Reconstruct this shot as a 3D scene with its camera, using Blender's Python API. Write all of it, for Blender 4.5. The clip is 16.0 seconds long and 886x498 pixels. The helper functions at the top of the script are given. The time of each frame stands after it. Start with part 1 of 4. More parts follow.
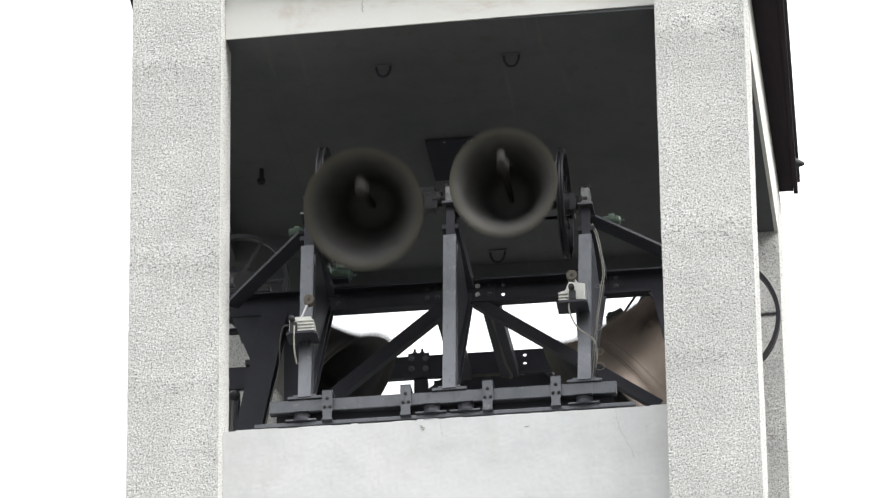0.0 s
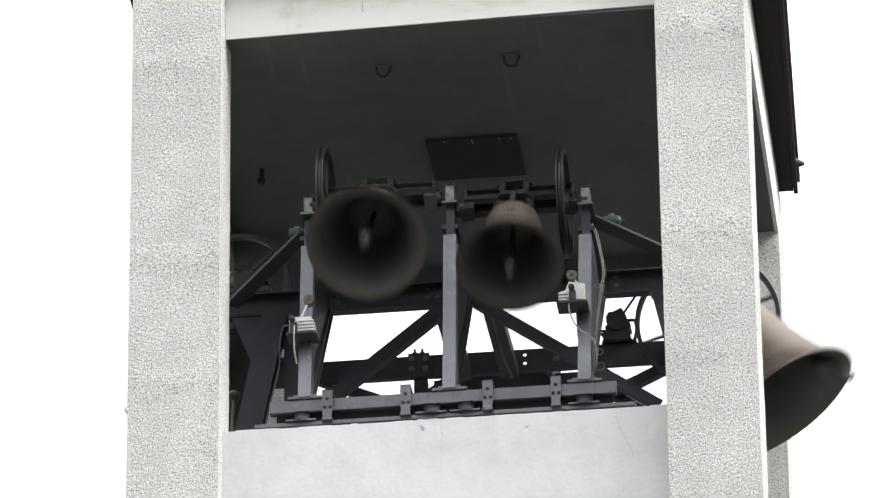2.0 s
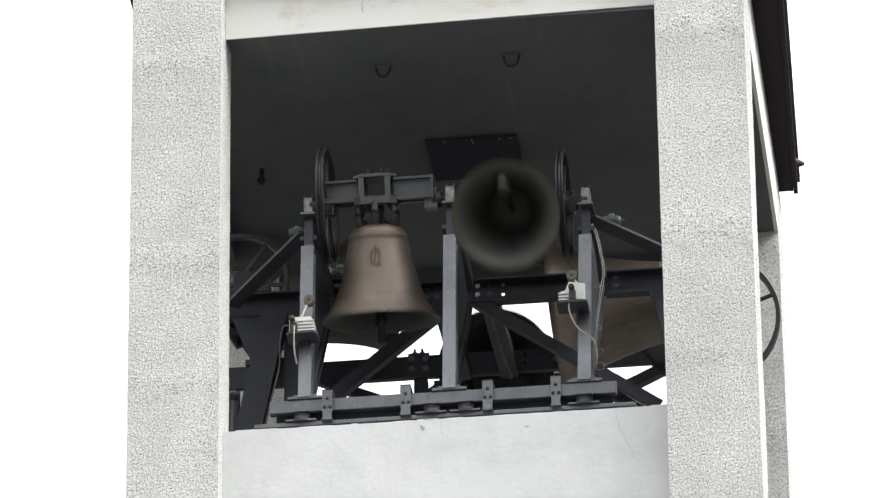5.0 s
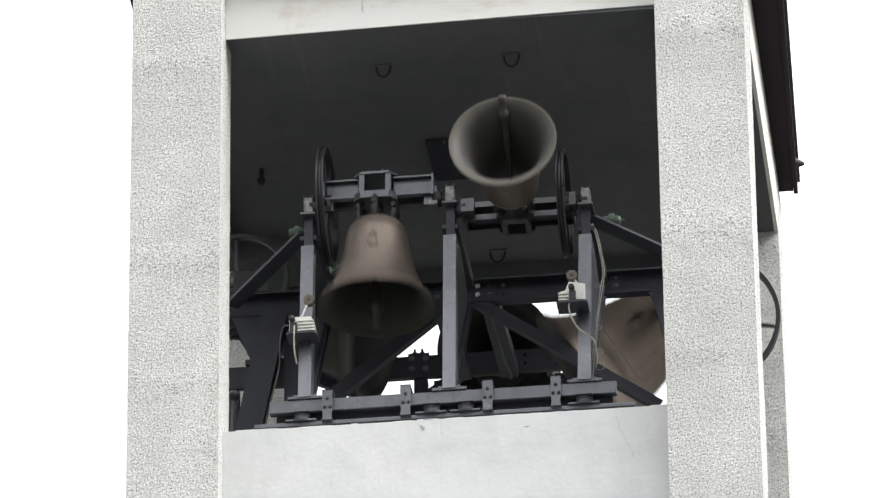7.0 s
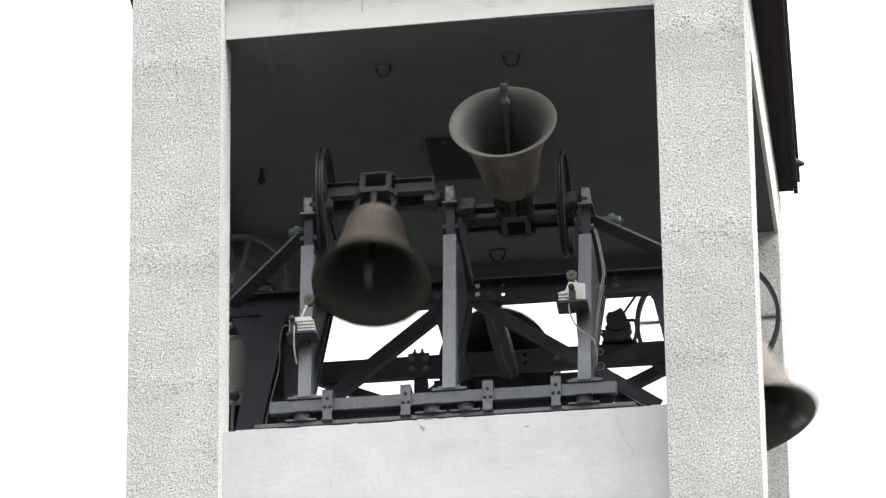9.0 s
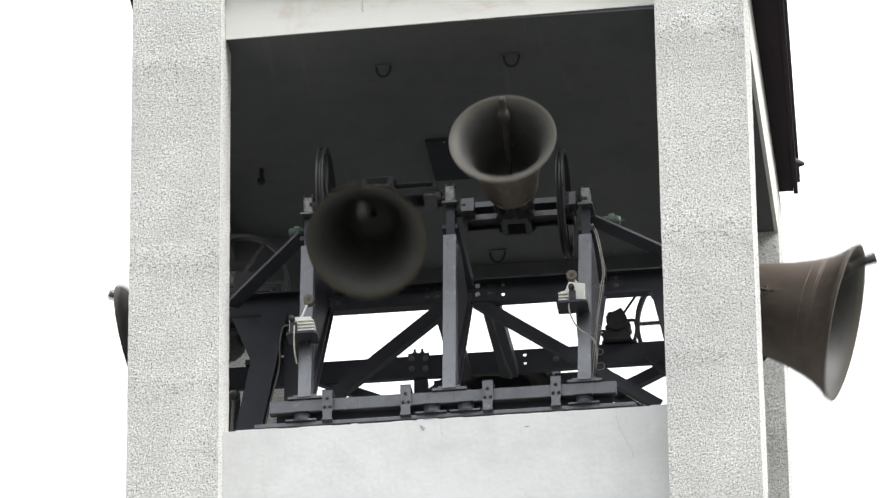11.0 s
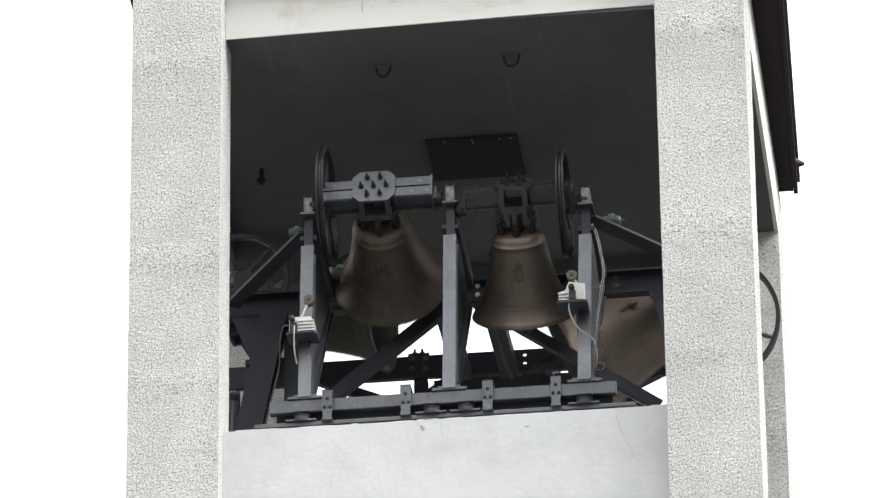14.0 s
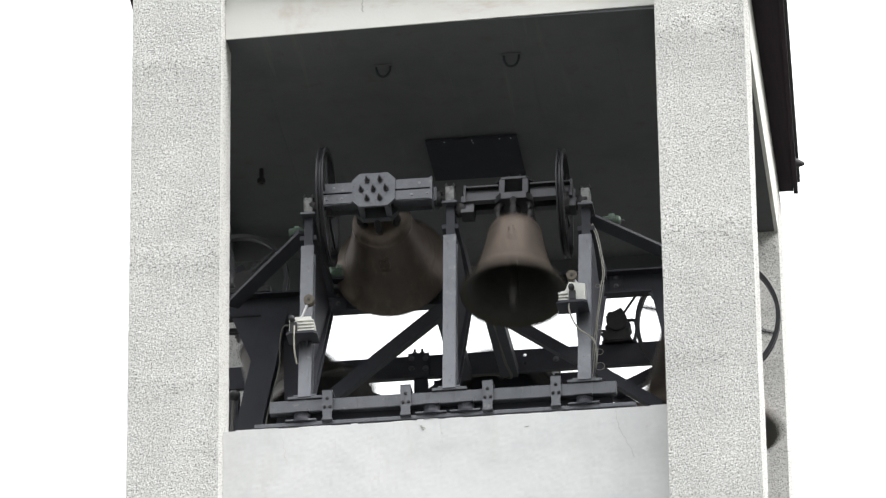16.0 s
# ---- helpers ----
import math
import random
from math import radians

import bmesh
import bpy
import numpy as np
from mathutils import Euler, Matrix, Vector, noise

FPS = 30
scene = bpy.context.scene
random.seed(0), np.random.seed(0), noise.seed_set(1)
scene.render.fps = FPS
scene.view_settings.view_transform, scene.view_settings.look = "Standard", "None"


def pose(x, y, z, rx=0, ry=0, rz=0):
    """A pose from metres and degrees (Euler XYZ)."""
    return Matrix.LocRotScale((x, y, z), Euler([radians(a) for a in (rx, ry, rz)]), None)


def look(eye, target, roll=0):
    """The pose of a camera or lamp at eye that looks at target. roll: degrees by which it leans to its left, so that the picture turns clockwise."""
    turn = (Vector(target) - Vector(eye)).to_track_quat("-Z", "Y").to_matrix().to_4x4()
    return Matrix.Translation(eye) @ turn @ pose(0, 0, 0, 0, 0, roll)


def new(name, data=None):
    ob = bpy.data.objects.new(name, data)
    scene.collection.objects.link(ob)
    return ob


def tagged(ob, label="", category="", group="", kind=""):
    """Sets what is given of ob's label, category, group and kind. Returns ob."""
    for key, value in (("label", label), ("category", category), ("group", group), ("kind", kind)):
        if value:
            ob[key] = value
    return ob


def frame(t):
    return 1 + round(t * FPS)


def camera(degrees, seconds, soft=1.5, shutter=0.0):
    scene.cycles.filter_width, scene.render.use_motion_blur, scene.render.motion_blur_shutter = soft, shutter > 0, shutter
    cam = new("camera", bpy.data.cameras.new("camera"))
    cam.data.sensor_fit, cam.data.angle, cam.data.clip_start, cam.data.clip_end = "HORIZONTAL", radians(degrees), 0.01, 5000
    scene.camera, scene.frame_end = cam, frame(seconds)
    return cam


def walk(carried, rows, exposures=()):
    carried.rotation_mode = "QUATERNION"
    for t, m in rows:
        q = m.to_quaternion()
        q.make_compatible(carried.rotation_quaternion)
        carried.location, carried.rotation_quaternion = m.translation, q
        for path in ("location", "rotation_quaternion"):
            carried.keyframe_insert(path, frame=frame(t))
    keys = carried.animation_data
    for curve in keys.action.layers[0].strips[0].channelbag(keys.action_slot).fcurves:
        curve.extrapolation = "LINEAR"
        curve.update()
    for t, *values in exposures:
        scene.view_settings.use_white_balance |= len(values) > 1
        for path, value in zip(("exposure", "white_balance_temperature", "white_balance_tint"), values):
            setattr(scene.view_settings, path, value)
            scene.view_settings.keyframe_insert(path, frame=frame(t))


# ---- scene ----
cam = camera(8.966, 16.0, soft=1.35, shutter=0.5)
EYE, AIM = (4.315, -37.321, -17.449), (0.0301, 0.0, 1.3709)
walk(cam, [(0.0, look(EYE, AIM, -0.75)), (16.0, look(EYE, AIM, -0.75))])

# ---- light: bright overcast sky, a wide soft sun high on the right ----
world = bpy.data.worlds.new("overcast")
scene.world = world
world.use_nodes = True
wn, wl = world.node_tree.nodes, world.node_tree.links
wn.clear()
sky = wn.new("ShaderNodeTexSky")
sky.sky_type, sky.sun_disc = "NISHITA", False
sky.sun_elevation, sky.sun_rotation = radians(40), radians(106)
sky.dust_density, sky.air_density = 4.0, 1.0
grey = wn.new("ShaderNodeHueSaturation")
grey.inputs["Saturation"].default_value = 0.12
cloud = wn.new("ShaderNodeMixRGB")
cloud.inputs["Fac"].default_value = 0.8
cloud.inputs["Color2"].default_value = (12.2, 12.4, 12.6, 1)
bg = wn.new("ShaderNodeBackground")
bg.inputs["Strength"].default_value = 0.18
wo = wn.new("ShaderNodeOutputWorld")
wl.new(sky.outputs[0], grey.inputs["Color"])
wl.new(grey.outputs[0], cloud.inputs["Color1"])
# overcast dome, brightest overhead; horizon darkened for unseen trees and houses around
place = wn.new("ShaderNodeTexCoord")
axes = wn.new("ShaderNodeSeparateXYZ")
rise = wn.new("ShaderNodeMapRange")
rise.inputs["From Min"].default_value, rise.inputs["From Max"].default_value = 0.0, 1.0
rise.inputs["To Min"].default_value, rise.inputs["To Max"].default_value = 0.06, 1.86
dome = wn.new("ShaderNodeMixRGB")
dome.blend_type = "MULTIPLY"
dome.inputs["Fac"].default_value = 1.0
wl.new(place.outputs["Generated"], axes.inputs[0])
wl.new(axes.outputs["Z"], rise.inputs["Value"])
wl.new(cloud.outputs[0], dome.inputs["Color1"])
wl.new(rise.outputs[0], dome.inputs["Color2"])
wl.new(dome.outputs[0], bg.inputs["Color"])
wl.new(bg.outputs[0], wo.inputs["Surface"])
sun_data = bpy.data.lights.new("sun", "SUN")
sun_data.energy, sun_data.angle, sun_data.color = 3.6, radians(25), (1.0, 0.98, 0.95)
sun = new("sun", sun_data)
sun.matrix_world = look((32, -9.5, 28), (0, 0, 0))
scene.view_settings.exposure = 0.0


# ---- materials ----
def material(name, colour, rough=0.6, metal=0.0, spots=(), bump=(), specular=0.5):
    """Principled with colour spots (scale, colour, low, high) and bump (scale, strength, metres) layers."""
    m = bpy.data.materials.new(name)
    m.use_nodes = True
    n, l = m.node_tree.nodes, m.node_tree.links
    b = n["Principled BSDF"]
    b.inputs["Roughness"].default_value, b.inputs["Metallic"].default_value = rough, metal
    b.inputs["Specular IOR Level"].default_value = specular
    geo = n.new("ShaderNodeTexCoord")
    last = None
    for scale, tint, lo, hi in spots:
        tex = n.new("ShaderNodeTexNoise")
        tex.inputs["Detail"].default_value = 6
        tex.inputs["Roughness"].default_value = 0.65
        if isinstance(scale, tuple):
            mp = n.new("ShaderNodeMapping")
            mp.inputs["Scale"].default_value = scale
            l.new(geo.outputs["Object"], mp.inputs["Vector"])
            l.new(mp.outputs[0], tex.inputs["Vector"])
            tex.inputs["Scale"].default_value = 1.0
        else:
            l.new(geo.outputs["Object"], tex.inputs["Vector"])
            tex.inputs["Scale"].default_value = scale
        ramp = n.new("ShaderNodeMapRange")
        ramp.inputs["From Min"].default_value, ramp.inputs["From Max"].default_value = lo, hi
        l.new(tex.outputs["Fac"], ramp.inputs["Value"])
        mix = n.new("ShaderNodeMixRGB")
        mix.inputs["Color2"].default_value = (*tint, 1)
        if last is None:
            mix.inputs["Color1"].default_value = (*colour, 1)
        else:
            l.new(last, mix.inputs["Color1"])
        l.new(ramp.outputs[0], mix.inputs["Fac"])
        last = mix.outputs[0]
    if last is None:
        b.inputs["Base Color"].default_value = (*colour, 1)
    else:
        l.new(last, b.inputs["Base Color"])
    normal = None
    for scale, strength, metres in bump:
        tex = n.new("ShaderNodeTexNoise")
        tex.inputs["Scale"].default_value, tex.inputs["Detail"].default_value = scale, 4
        l.new(geo.outputs["Object"], tex.inputs["Vector"])
        bp = n.new("ShaderNodeBump")
        bp.inputs["Strength"].default_value, bp.inputs["Distance"].default_value = strength, metres
        l.new(tex.outputs["Fac"], bp.inputs["Height"])
        if normal is not None:
            l.new(normal, bp.inputs["Normal"])
        normal = bp.outputs[0]
    if normal is not None:
        l.new(normal, b.inputs["Normal"])
    return m


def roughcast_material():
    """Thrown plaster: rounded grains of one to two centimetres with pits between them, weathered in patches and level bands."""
    # the finest dark speckle paints the shade of the pits into the colour
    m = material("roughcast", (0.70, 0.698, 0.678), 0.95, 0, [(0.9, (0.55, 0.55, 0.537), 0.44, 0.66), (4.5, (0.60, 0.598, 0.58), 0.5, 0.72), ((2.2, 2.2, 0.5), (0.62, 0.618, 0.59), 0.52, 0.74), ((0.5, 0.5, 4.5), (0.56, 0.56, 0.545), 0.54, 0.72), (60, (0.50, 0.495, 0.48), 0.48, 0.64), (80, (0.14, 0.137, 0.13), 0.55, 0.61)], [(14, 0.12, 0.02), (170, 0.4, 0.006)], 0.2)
    n, l = m.node_tree.nodes, m.node_tree.links
    b = n["Principled BSDF"]
    before = b.inputs["Normal"].links[0].from_socket
    where = n.new("ShaderNodeTexCoord")
    stir = n.new("ShaderNodeTexNoise")
    stir.inputs["Scale"].default_value, stir.inputs["Detail"].default_value = 35, 3
    mixed = n.new("ShaderNodeMixRGB")
    mixed.blend_type = "LINEAR_LIGHT"
    mixed.inputs["Fac"].default_value = 0.018
    grain = n.new("ShaderNodeTexVoronoi")
    grain.feature = "SMOOTH_F1"
    grain.inputs["Scale"].default_value, grain.inputs["Smoothness"].default_value = 100, 0.4
    high = n.new("ShaderNodeMath")
    high.operation = "SUBTRACT"
    high.inputs[0].default_value = 1.0
    relief = n.new("ShaderNodeBump")
    relief.inputs["Strength"].default_value, relief.inputs["Distance"].default_value = 0.45, 0.010
    l.new(where.outputs["Object"], stir.inputs["Vector"])
    l.new(where.outputs["Object"], mixed.inputs["Color1"])
    l.new(stir.outputs["Color"], mixed.inputs["Color2"])
    l.new(mixed.outputs[0], grain.inputs["Vector"])
    l.new(grain.outputs["Distance"], high.inputs[1])
    l.new(high.outputs[0], relief.inputs["Height"])
    l.new(before, relief.inputs["Normal"])
    l.new(relief.outputs[0], b.inputs["Normal"])
    return m


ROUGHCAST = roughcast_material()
SMOOTH = material("smooth_render", (0.60, 0.61, 0.612), 0.8, 0, [((0.8, 0.8, 2.2), (0.53, 0.535, 0.535), 0.5, 0.72), (3.5, (0.57, 0.575, 0.585), 0.48, 0.6), ((3.2, 3.2, 0.7), (0.55, 0.55, 0.53), 0.5, 0.8), (1.1, (0.68, 0.68, 0.685), 0.45, 0.7), (9, (0.55, 0.54, 0.51), 0.63, 0.85), ((11, 11, 0.5), (0.52, 0.51, 0.48), 0.64, 0.8)], [(25, 0.06, 0.003)], 0.3)
LINTEL = material("lintel_render", (0.69, 0.685, 0.66), 0.8, 0, [((0.9, 0.9, 3.0), (0.56, 0.50, 0.45), 0.58, 0.70), ((0.6, 0.6, 5.0), (0.60, 0.55, 0.49), 0.55, 0.8), (2.3, (0.68, 0.66, 0.62), 0.5, 0.75), (1.2, (0.50, 0.43, 0.37), 0.60, 0.8)], [(40, 0.25, 0.004)], 0.3)
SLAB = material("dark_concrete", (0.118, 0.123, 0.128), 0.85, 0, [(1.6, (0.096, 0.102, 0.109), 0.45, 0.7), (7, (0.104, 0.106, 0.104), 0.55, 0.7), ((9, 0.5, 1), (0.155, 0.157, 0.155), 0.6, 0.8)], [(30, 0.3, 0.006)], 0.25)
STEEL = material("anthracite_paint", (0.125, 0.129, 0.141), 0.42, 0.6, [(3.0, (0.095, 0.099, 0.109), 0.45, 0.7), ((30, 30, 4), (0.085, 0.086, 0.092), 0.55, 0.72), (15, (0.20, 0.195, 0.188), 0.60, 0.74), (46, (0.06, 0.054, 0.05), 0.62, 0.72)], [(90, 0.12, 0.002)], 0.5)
# same paint as the posts, with the chamber's shade put into the colour
STEEL_SHADED = material("shaded_steel_paint", (0.047, 0.048, 0.058), 0.6, 0, [(3.0, (0.037, 0.038, 0.047), 0.45, 0.7), (18, (0.075, 0.068, 0.06), 0.66, 0.84)], [(90, 0.12, 0.002)], 0.25)
BRONZE = material("patinated_bronze", (0.178, 0.146, 0.124), 0.5, 0.6, [(2.6, (0.13, 0.106, 0.087), 0.42, 0.7), ((14, 14, 1.6), (0.23, 0.18, 0.147), 0.5, 0.8), (38, (0.105, 0.088, 0.072), 0.6, 0.8)], [(60, 0.12, 0.002)], 0.35)
# darker copy of the bronze, shade painted in, for the backlit bells
BRONZE_SHADED = material("shaded_bronze", (0.062, 0.056, 0.05), 0.55, 0.5, [(2.6, (0.042, 0.04, 0.038), 0.42, 0.7), ((14, 14, 1.6), (0.07, 0.06, 0.052), 0.55, 0.8)], [(60, 0.12, 0.002)], 0.35)
# colour of the bell insides is lowered to carry their interior shade
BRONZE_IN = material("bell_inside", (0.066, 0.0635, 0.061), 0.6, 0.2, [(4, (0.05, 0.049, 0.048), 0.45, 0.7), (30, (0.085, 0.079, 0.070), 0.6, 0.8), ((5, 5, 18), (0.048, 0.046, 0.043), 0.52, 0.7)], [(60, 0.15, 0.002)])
LIP = material("bell_lip", (0.070, 0.064, 0.051), 0.6, 0.1, [(4, (0.055, 0.050, 0.040), 0.45, 0.7), (30, (0.09, 0.083, 0.067), 0.6, 0.8)], [(60, 0.15, 0.002)], 0.4)
CLAPPER = material("worn_iron", (0.05, 0.047, 0.045), 0.5, 0.4, [(12, (0.11, 0.1, 0.09), 0.55, 0.8)], [(70, 0.2, 0.002)])
WHEEL = material("black_wheel", (0.026, 0.026, 0.03), 0.45, 0, [(12, (0.05, 0.047, 0.043), 0.55, 0.8)], [(70, 0.2, 0.002)], 0.45)
IRON = material("black_iron", (0.035, 0.034, 0.036), 0.5, 0.3, [(12, (0.06, 0.05, 0.042), 0.55, 0.8)], [(70, 0.2, 0.002)])
BOLT = material("worn_zinc", (0.26, 0.26, 0.27), 0.45, 0.8, [(40, (0.16, 0.155, 0.15), 0.5, 0.8)])
SCREW = material("bright_zinc", (0.55, 0.55, 0.56), 0.35, 0.8, [(40, (0.4, 0.39, 0.38), 0.5, 0.8)])
WOOD = material("brown_soffit", (0.024, 0.0165, 0.022), 0.7, 0, [((30, 1.5, 30), (0.016, 0.011, 0.015), 0.45, 0.7)], [(50, 0.2, 0.003)], 0.12)
CASTING = material("cream_plastic", (0.62, 0.62, 0.58), 0.45, 0, [(12, (0.5, 0.49, 0.45), 0.5, 0.8)])
GREEN = material("green_enamel", (0.10, 0.15, 0.115), 0.4, 0, [(10, (0.07, 0.10, 0.08), 0.5, 0.8)])
CABLE = material("cable_sheath", (0.36, 0.345, 0.30), 0.6, 0, [(30, (0.27, 0.26, 0.22), 0.5, 0.7)])
CABLE_DARK = material("dark_cable", (0.075, 0.074, 0.062), 0.6)
HATCH = material("matt_black", (0.04, 0.041, 0.052), 0.9, 0, [(6, (0.05, 0.05, 0.06), 0.5, 0.8)], (), 0.1)
BLOCK = material("bare_worn_steel", (0.23, 0.23, 0.225), 0.5, 0.6, [(22, (0.12, 0.12, 0.122), 0.45, 0.65), (60, (0.33, 0.325, 0.31), 0.58, 0.72)], [(60, 0.3, 0.004)])
STEEL_MID = material("worn_grey_paint", (0.10, 0.10, 0.106), 0.42, 0.7, [(3.0, (0.06, 0.06, 0.065), 0.45, 0.7), (24, (0.13, 0.125, 0.12), 0.64, 0.82)], [(90, 0.12, 0.002)], 0.45)
RUBBER = material("black_rubber", (0.02, 0.02, 0.022), 0.6)
GRASS = material("ground_cover", (0.085, 0.085, 0.078), 0.95, 0, [(0.05, (0.06, 0.067, 0.047), 0.45, 0.6)])
TAR = material("roof_tiles", (0.09, 0.06, 0.05), 0.7, 0, [(2, (0.06, 0.045, 0.04), 0.4, 0.7)])


# ---- building helpers ----
def thing(name, at, label, category, group=""):
    ob = new(name)
    ob.location = at
    ob.empty_display_size = 0.1
    return tagged(ob, label, category, group)


def link_mesh(name, bm, mat):
    me = bpy.data.meshes.new(name)
    bm.normal_update()
    bm.to_mesh(me)
    bm.free()
    for one in mat if isinstance(mat, (list, tuple)) else (mat,):
        me.materials.append(one)
    return new(name, me)


def part(name, bm, mat, parent, label="", smooth=False, local=False):
    """One mesh under a thing or a part; the bmesh is in world space unless local."""
    root = parent
    while root.parent:
        root = root.parent
    if not local:
        bm.transform(Matrix.Translation(-root.location))
    if smooth:
        for f in bm.faces:
            f.smooth = True
    ob = link_mesh(name, bm, mat)
    ob.parent = parent
    return tagged(ob, label)


def box(bm, lo, hi, bevel=0.0):
    m = Matrix.LocRotScale(((lo[0] + hi[0]) / 2, (lo[1] + hi[1]) / 2, (lo[2] + hi[2]) / 2), None, (hi[0] - lo[0], hi[1] - lo[1], hi[2] - lo[2]))
    vs = bmesh.ops.create_cube(bm, size=1, matrix=m)["verts"]
    if bevel:
        es = list({e for v in vs for e in v.link_edges})
        bmesh.ops.bevel(bm, geom=es, offset=bevel, segments=2, affect="EDGES", profile=0.6)
    return bm


def solid(lo, hi, bevel=0.0):
    return box(bmesh.new(), lo, hi, bevel)


def prism(bm, outline, m, depth):
    """Extrude a flat outline (x, y) by depth along the local z of m."""
    a = [bm.verts.new(m @ Vector((x, y, 0))) for x, y in outline]
    b = [bm.verts.new(m @ Vector((x, y, depth))) for x, y in outline]
    k = len(outline)
    bm.faces.new(list(reversed(a)))
    bm.faces.new(b)
    for i in range(k):
        bm.faces.new((a[i], a[(i + 1) % k], b[(i + 1) % k], b[i]))
    bmesh.ops.recalc_face_normals(bm, faces=bm.faces)
    return bm


def section(shape, w, h, t):
    if shape == "I":
        return [(-w / 2, -h / 2), (w / 2, -h / 2), (w / 2, -h / 2 + t), (t / 2, -h / 2 + t), (t / 2, h / 2 - t), (w / 2, h / 2 - t), (w / 2, h / 2), (-w / 2, h / 2), (-w / 2, h / 2 - t), (-t / 2, h / 2 - t), (-t / 2, -h / 2 + t), (-w / 2, -h / 2 + t)]
    if shape == "U":
        return [(-w / 2, -h / 2), (w / 2, -h / 2), (w / 2, -h / 2 + t), (-w / 2 + t, -h / 2 + t), (-w / 2 + t, h / 2 - t), (w / 2, h / 2 - t), (w / 2, h / 2), (-w / 2, h / 2)]
    if shape == "L":
        return [(-w / 2, -h / 2), (w / 2, -h / 2), (w / 2, -h / 2 + t), (-w / 2 + t, -h / 2 + t), (-w / 2 + t, h / 2), (-w / 2, h / 2)]
    c = min(w, h) * 0.08
    return [(-w / 2 + c, -h / 2), (w / 2 - c, -h / 2), (w / 2, -h / 2 + c), (w / 2, h / 2 - c), (w / 2 - c, h / 2), (-w / 2 + c, h / 2), (-w / 2, h / 2 - c), (-w / 2, -h / 2 + c)]


def steel(a, b, w, h, shape="box", t=0.012, up=(0, 0, 1), bm=None):
    """A rolled section from a to b; h lies along up."""
    a, b = Vector(a), Vector(b)
    z = (b - a).normalized()
    y = Vector(up)
    y = (y - z * y.dot(z)).normalized()
    x = y.cross(z)
    m = Matrix.Translation(a) @ Matrix((x, y, z)).transposed().to_4x4()
    return prism(bm or bmesh.new(), section(shape, w, h, t), m, (b - a).length)


def rod(a, b, r, bm=None, seg=12, r2=None):
    a, b = Vector(a), Vector(b)
    bm = bm or bmesh.new()
    q = (b - a).to_track_quat("Z", "Y").to_matrix().to_4x4()
    bmesh.ops.create_cone(bm, cap_ends=True, segments=seg, radius1=r, radius2=r if r2 is None else r2, depth=(b - a).length, matrix=Matrix.Translation((a + b) / 2) @ q)
    return bm


def bolt_head(bm, at, normal, r=0.018, h=0.016):
    at, normal = Vector(at), Vector(normal).normalized()
    rod(at, at + normal * h * 0.3, r * 1.5, bm, 12)
    rod(at, at + normal * h, r, bm, 6)
    rod(at, at + normal * h * 1.7, r * 0.5, bm, 8)
    return bm


def lathe(profile, seg=72, m=None):
    """Revolve (radius, z) points about z; the outline is closed where its ends meet the axis."""
    bm = bmesh.new()
    m = m or Matrix.Identity(4)
    rings = []
    for r, z in profile:
        if r < 1e-6:
            rings.append([bm.verts.new(m @ Vector((0, 0, z)))])
        else:
            rings.append([bm.verts.new(m @ Vector((r * math.cos(2 * math.pi * i / seg), r * math.sin(2 * math.pi * i / seg), z))) for i in range(seg)])
    for p, q in zip(rings, rings[1:]):
        for i in range(seg):
            j = (i + 1) % seg
            if len(p) == 1 and len(q) > 1:
                bm.faces.new((p[0], q[j], q[i]))
            elif len(q) == 1 and len(p) > 1:
                bm.faces.new((p[i], p[j], q[0]))
            elif len(p) > 1:
                bm.faces.new((p[i], p[j], q[j], q[i]))
    bmesh.ops.recalc_face_normals(bm, faces=bm.faces)
    return bm


def ring(major, minor, m, seg=48, sub=10, bm=None, flat=1.0):
    bm = bm or bmesh.new()
    vs = [[bm.verts.new(m @ Vector(((major + minor * math.cos(2 * math.pi * j / sub)) * math.cos(2 * math.pi * i / seg), (major + minor * math.cos(2 * math.pi * j / sub)) * math.sin(2 * math.pi * i / seg), flat * minor * math.sin(2 * math.pi * j / sub)))) for j in range(sub)] for i in range(seg)]
    for i in range(seg):
        for j in range(sub):
            bm.faces.new((vs[i][j], vs[(i + 1) % seg][j], vs[(i + 1) % seg][(j + 1) % sub], vs[i][(j + 1) % sub]))
    return bm


def tube(points, r, seg=8, steps=6):
    """A bent cable through the points (Catmull-Rom)."""
    ps = [Vector(p) for p in points]
    ps = [2 * ps[0] - ps[1]] + ps + [2 * ps[-1] - ps[-2]]
    line = []
    for i in range(1, len(ps) - 2):
        p0, p1, p2, p3 = ps[i - 1:i + 3]
        for k in range(steps):
            s = k / steps
            line.append(0.5 * (2 * p1 + (p2 - p0) * s + (2 * p0 - 5 * p1 + 4 * p2 - p3) * s * s + (3 * p1 - p0 - 3 * p2 + p3) * s ** 3))
    line.append(ps[-2])
    bm = bmesh.new()
    rings = []
    for i, p in enumerate(line):
        d = (line[min(i + 1, len(line) - 1)] - line[max(i - 1, 0)]).normalized()
        q = d.to_track_quat("Z", "Y").to_matrix()
        rings.append([bm.verts.new(p + q @ Vector((r * math.cos(2 * math.pi * k / seg), r * math.sin(2 * math.pi * k / seg), 0))) for k in range(seg)])
    for a, b in zip(rings, rings[1:]):
        for k in range(seg):
            bm.faces.new((a[k], a[(k + 1) % seg], b[(k + 1) % seg], b[k]))
    bm.faces.new(list(reversed(rings[0])))
    bm.faces.new(rings[-1])
    return bm


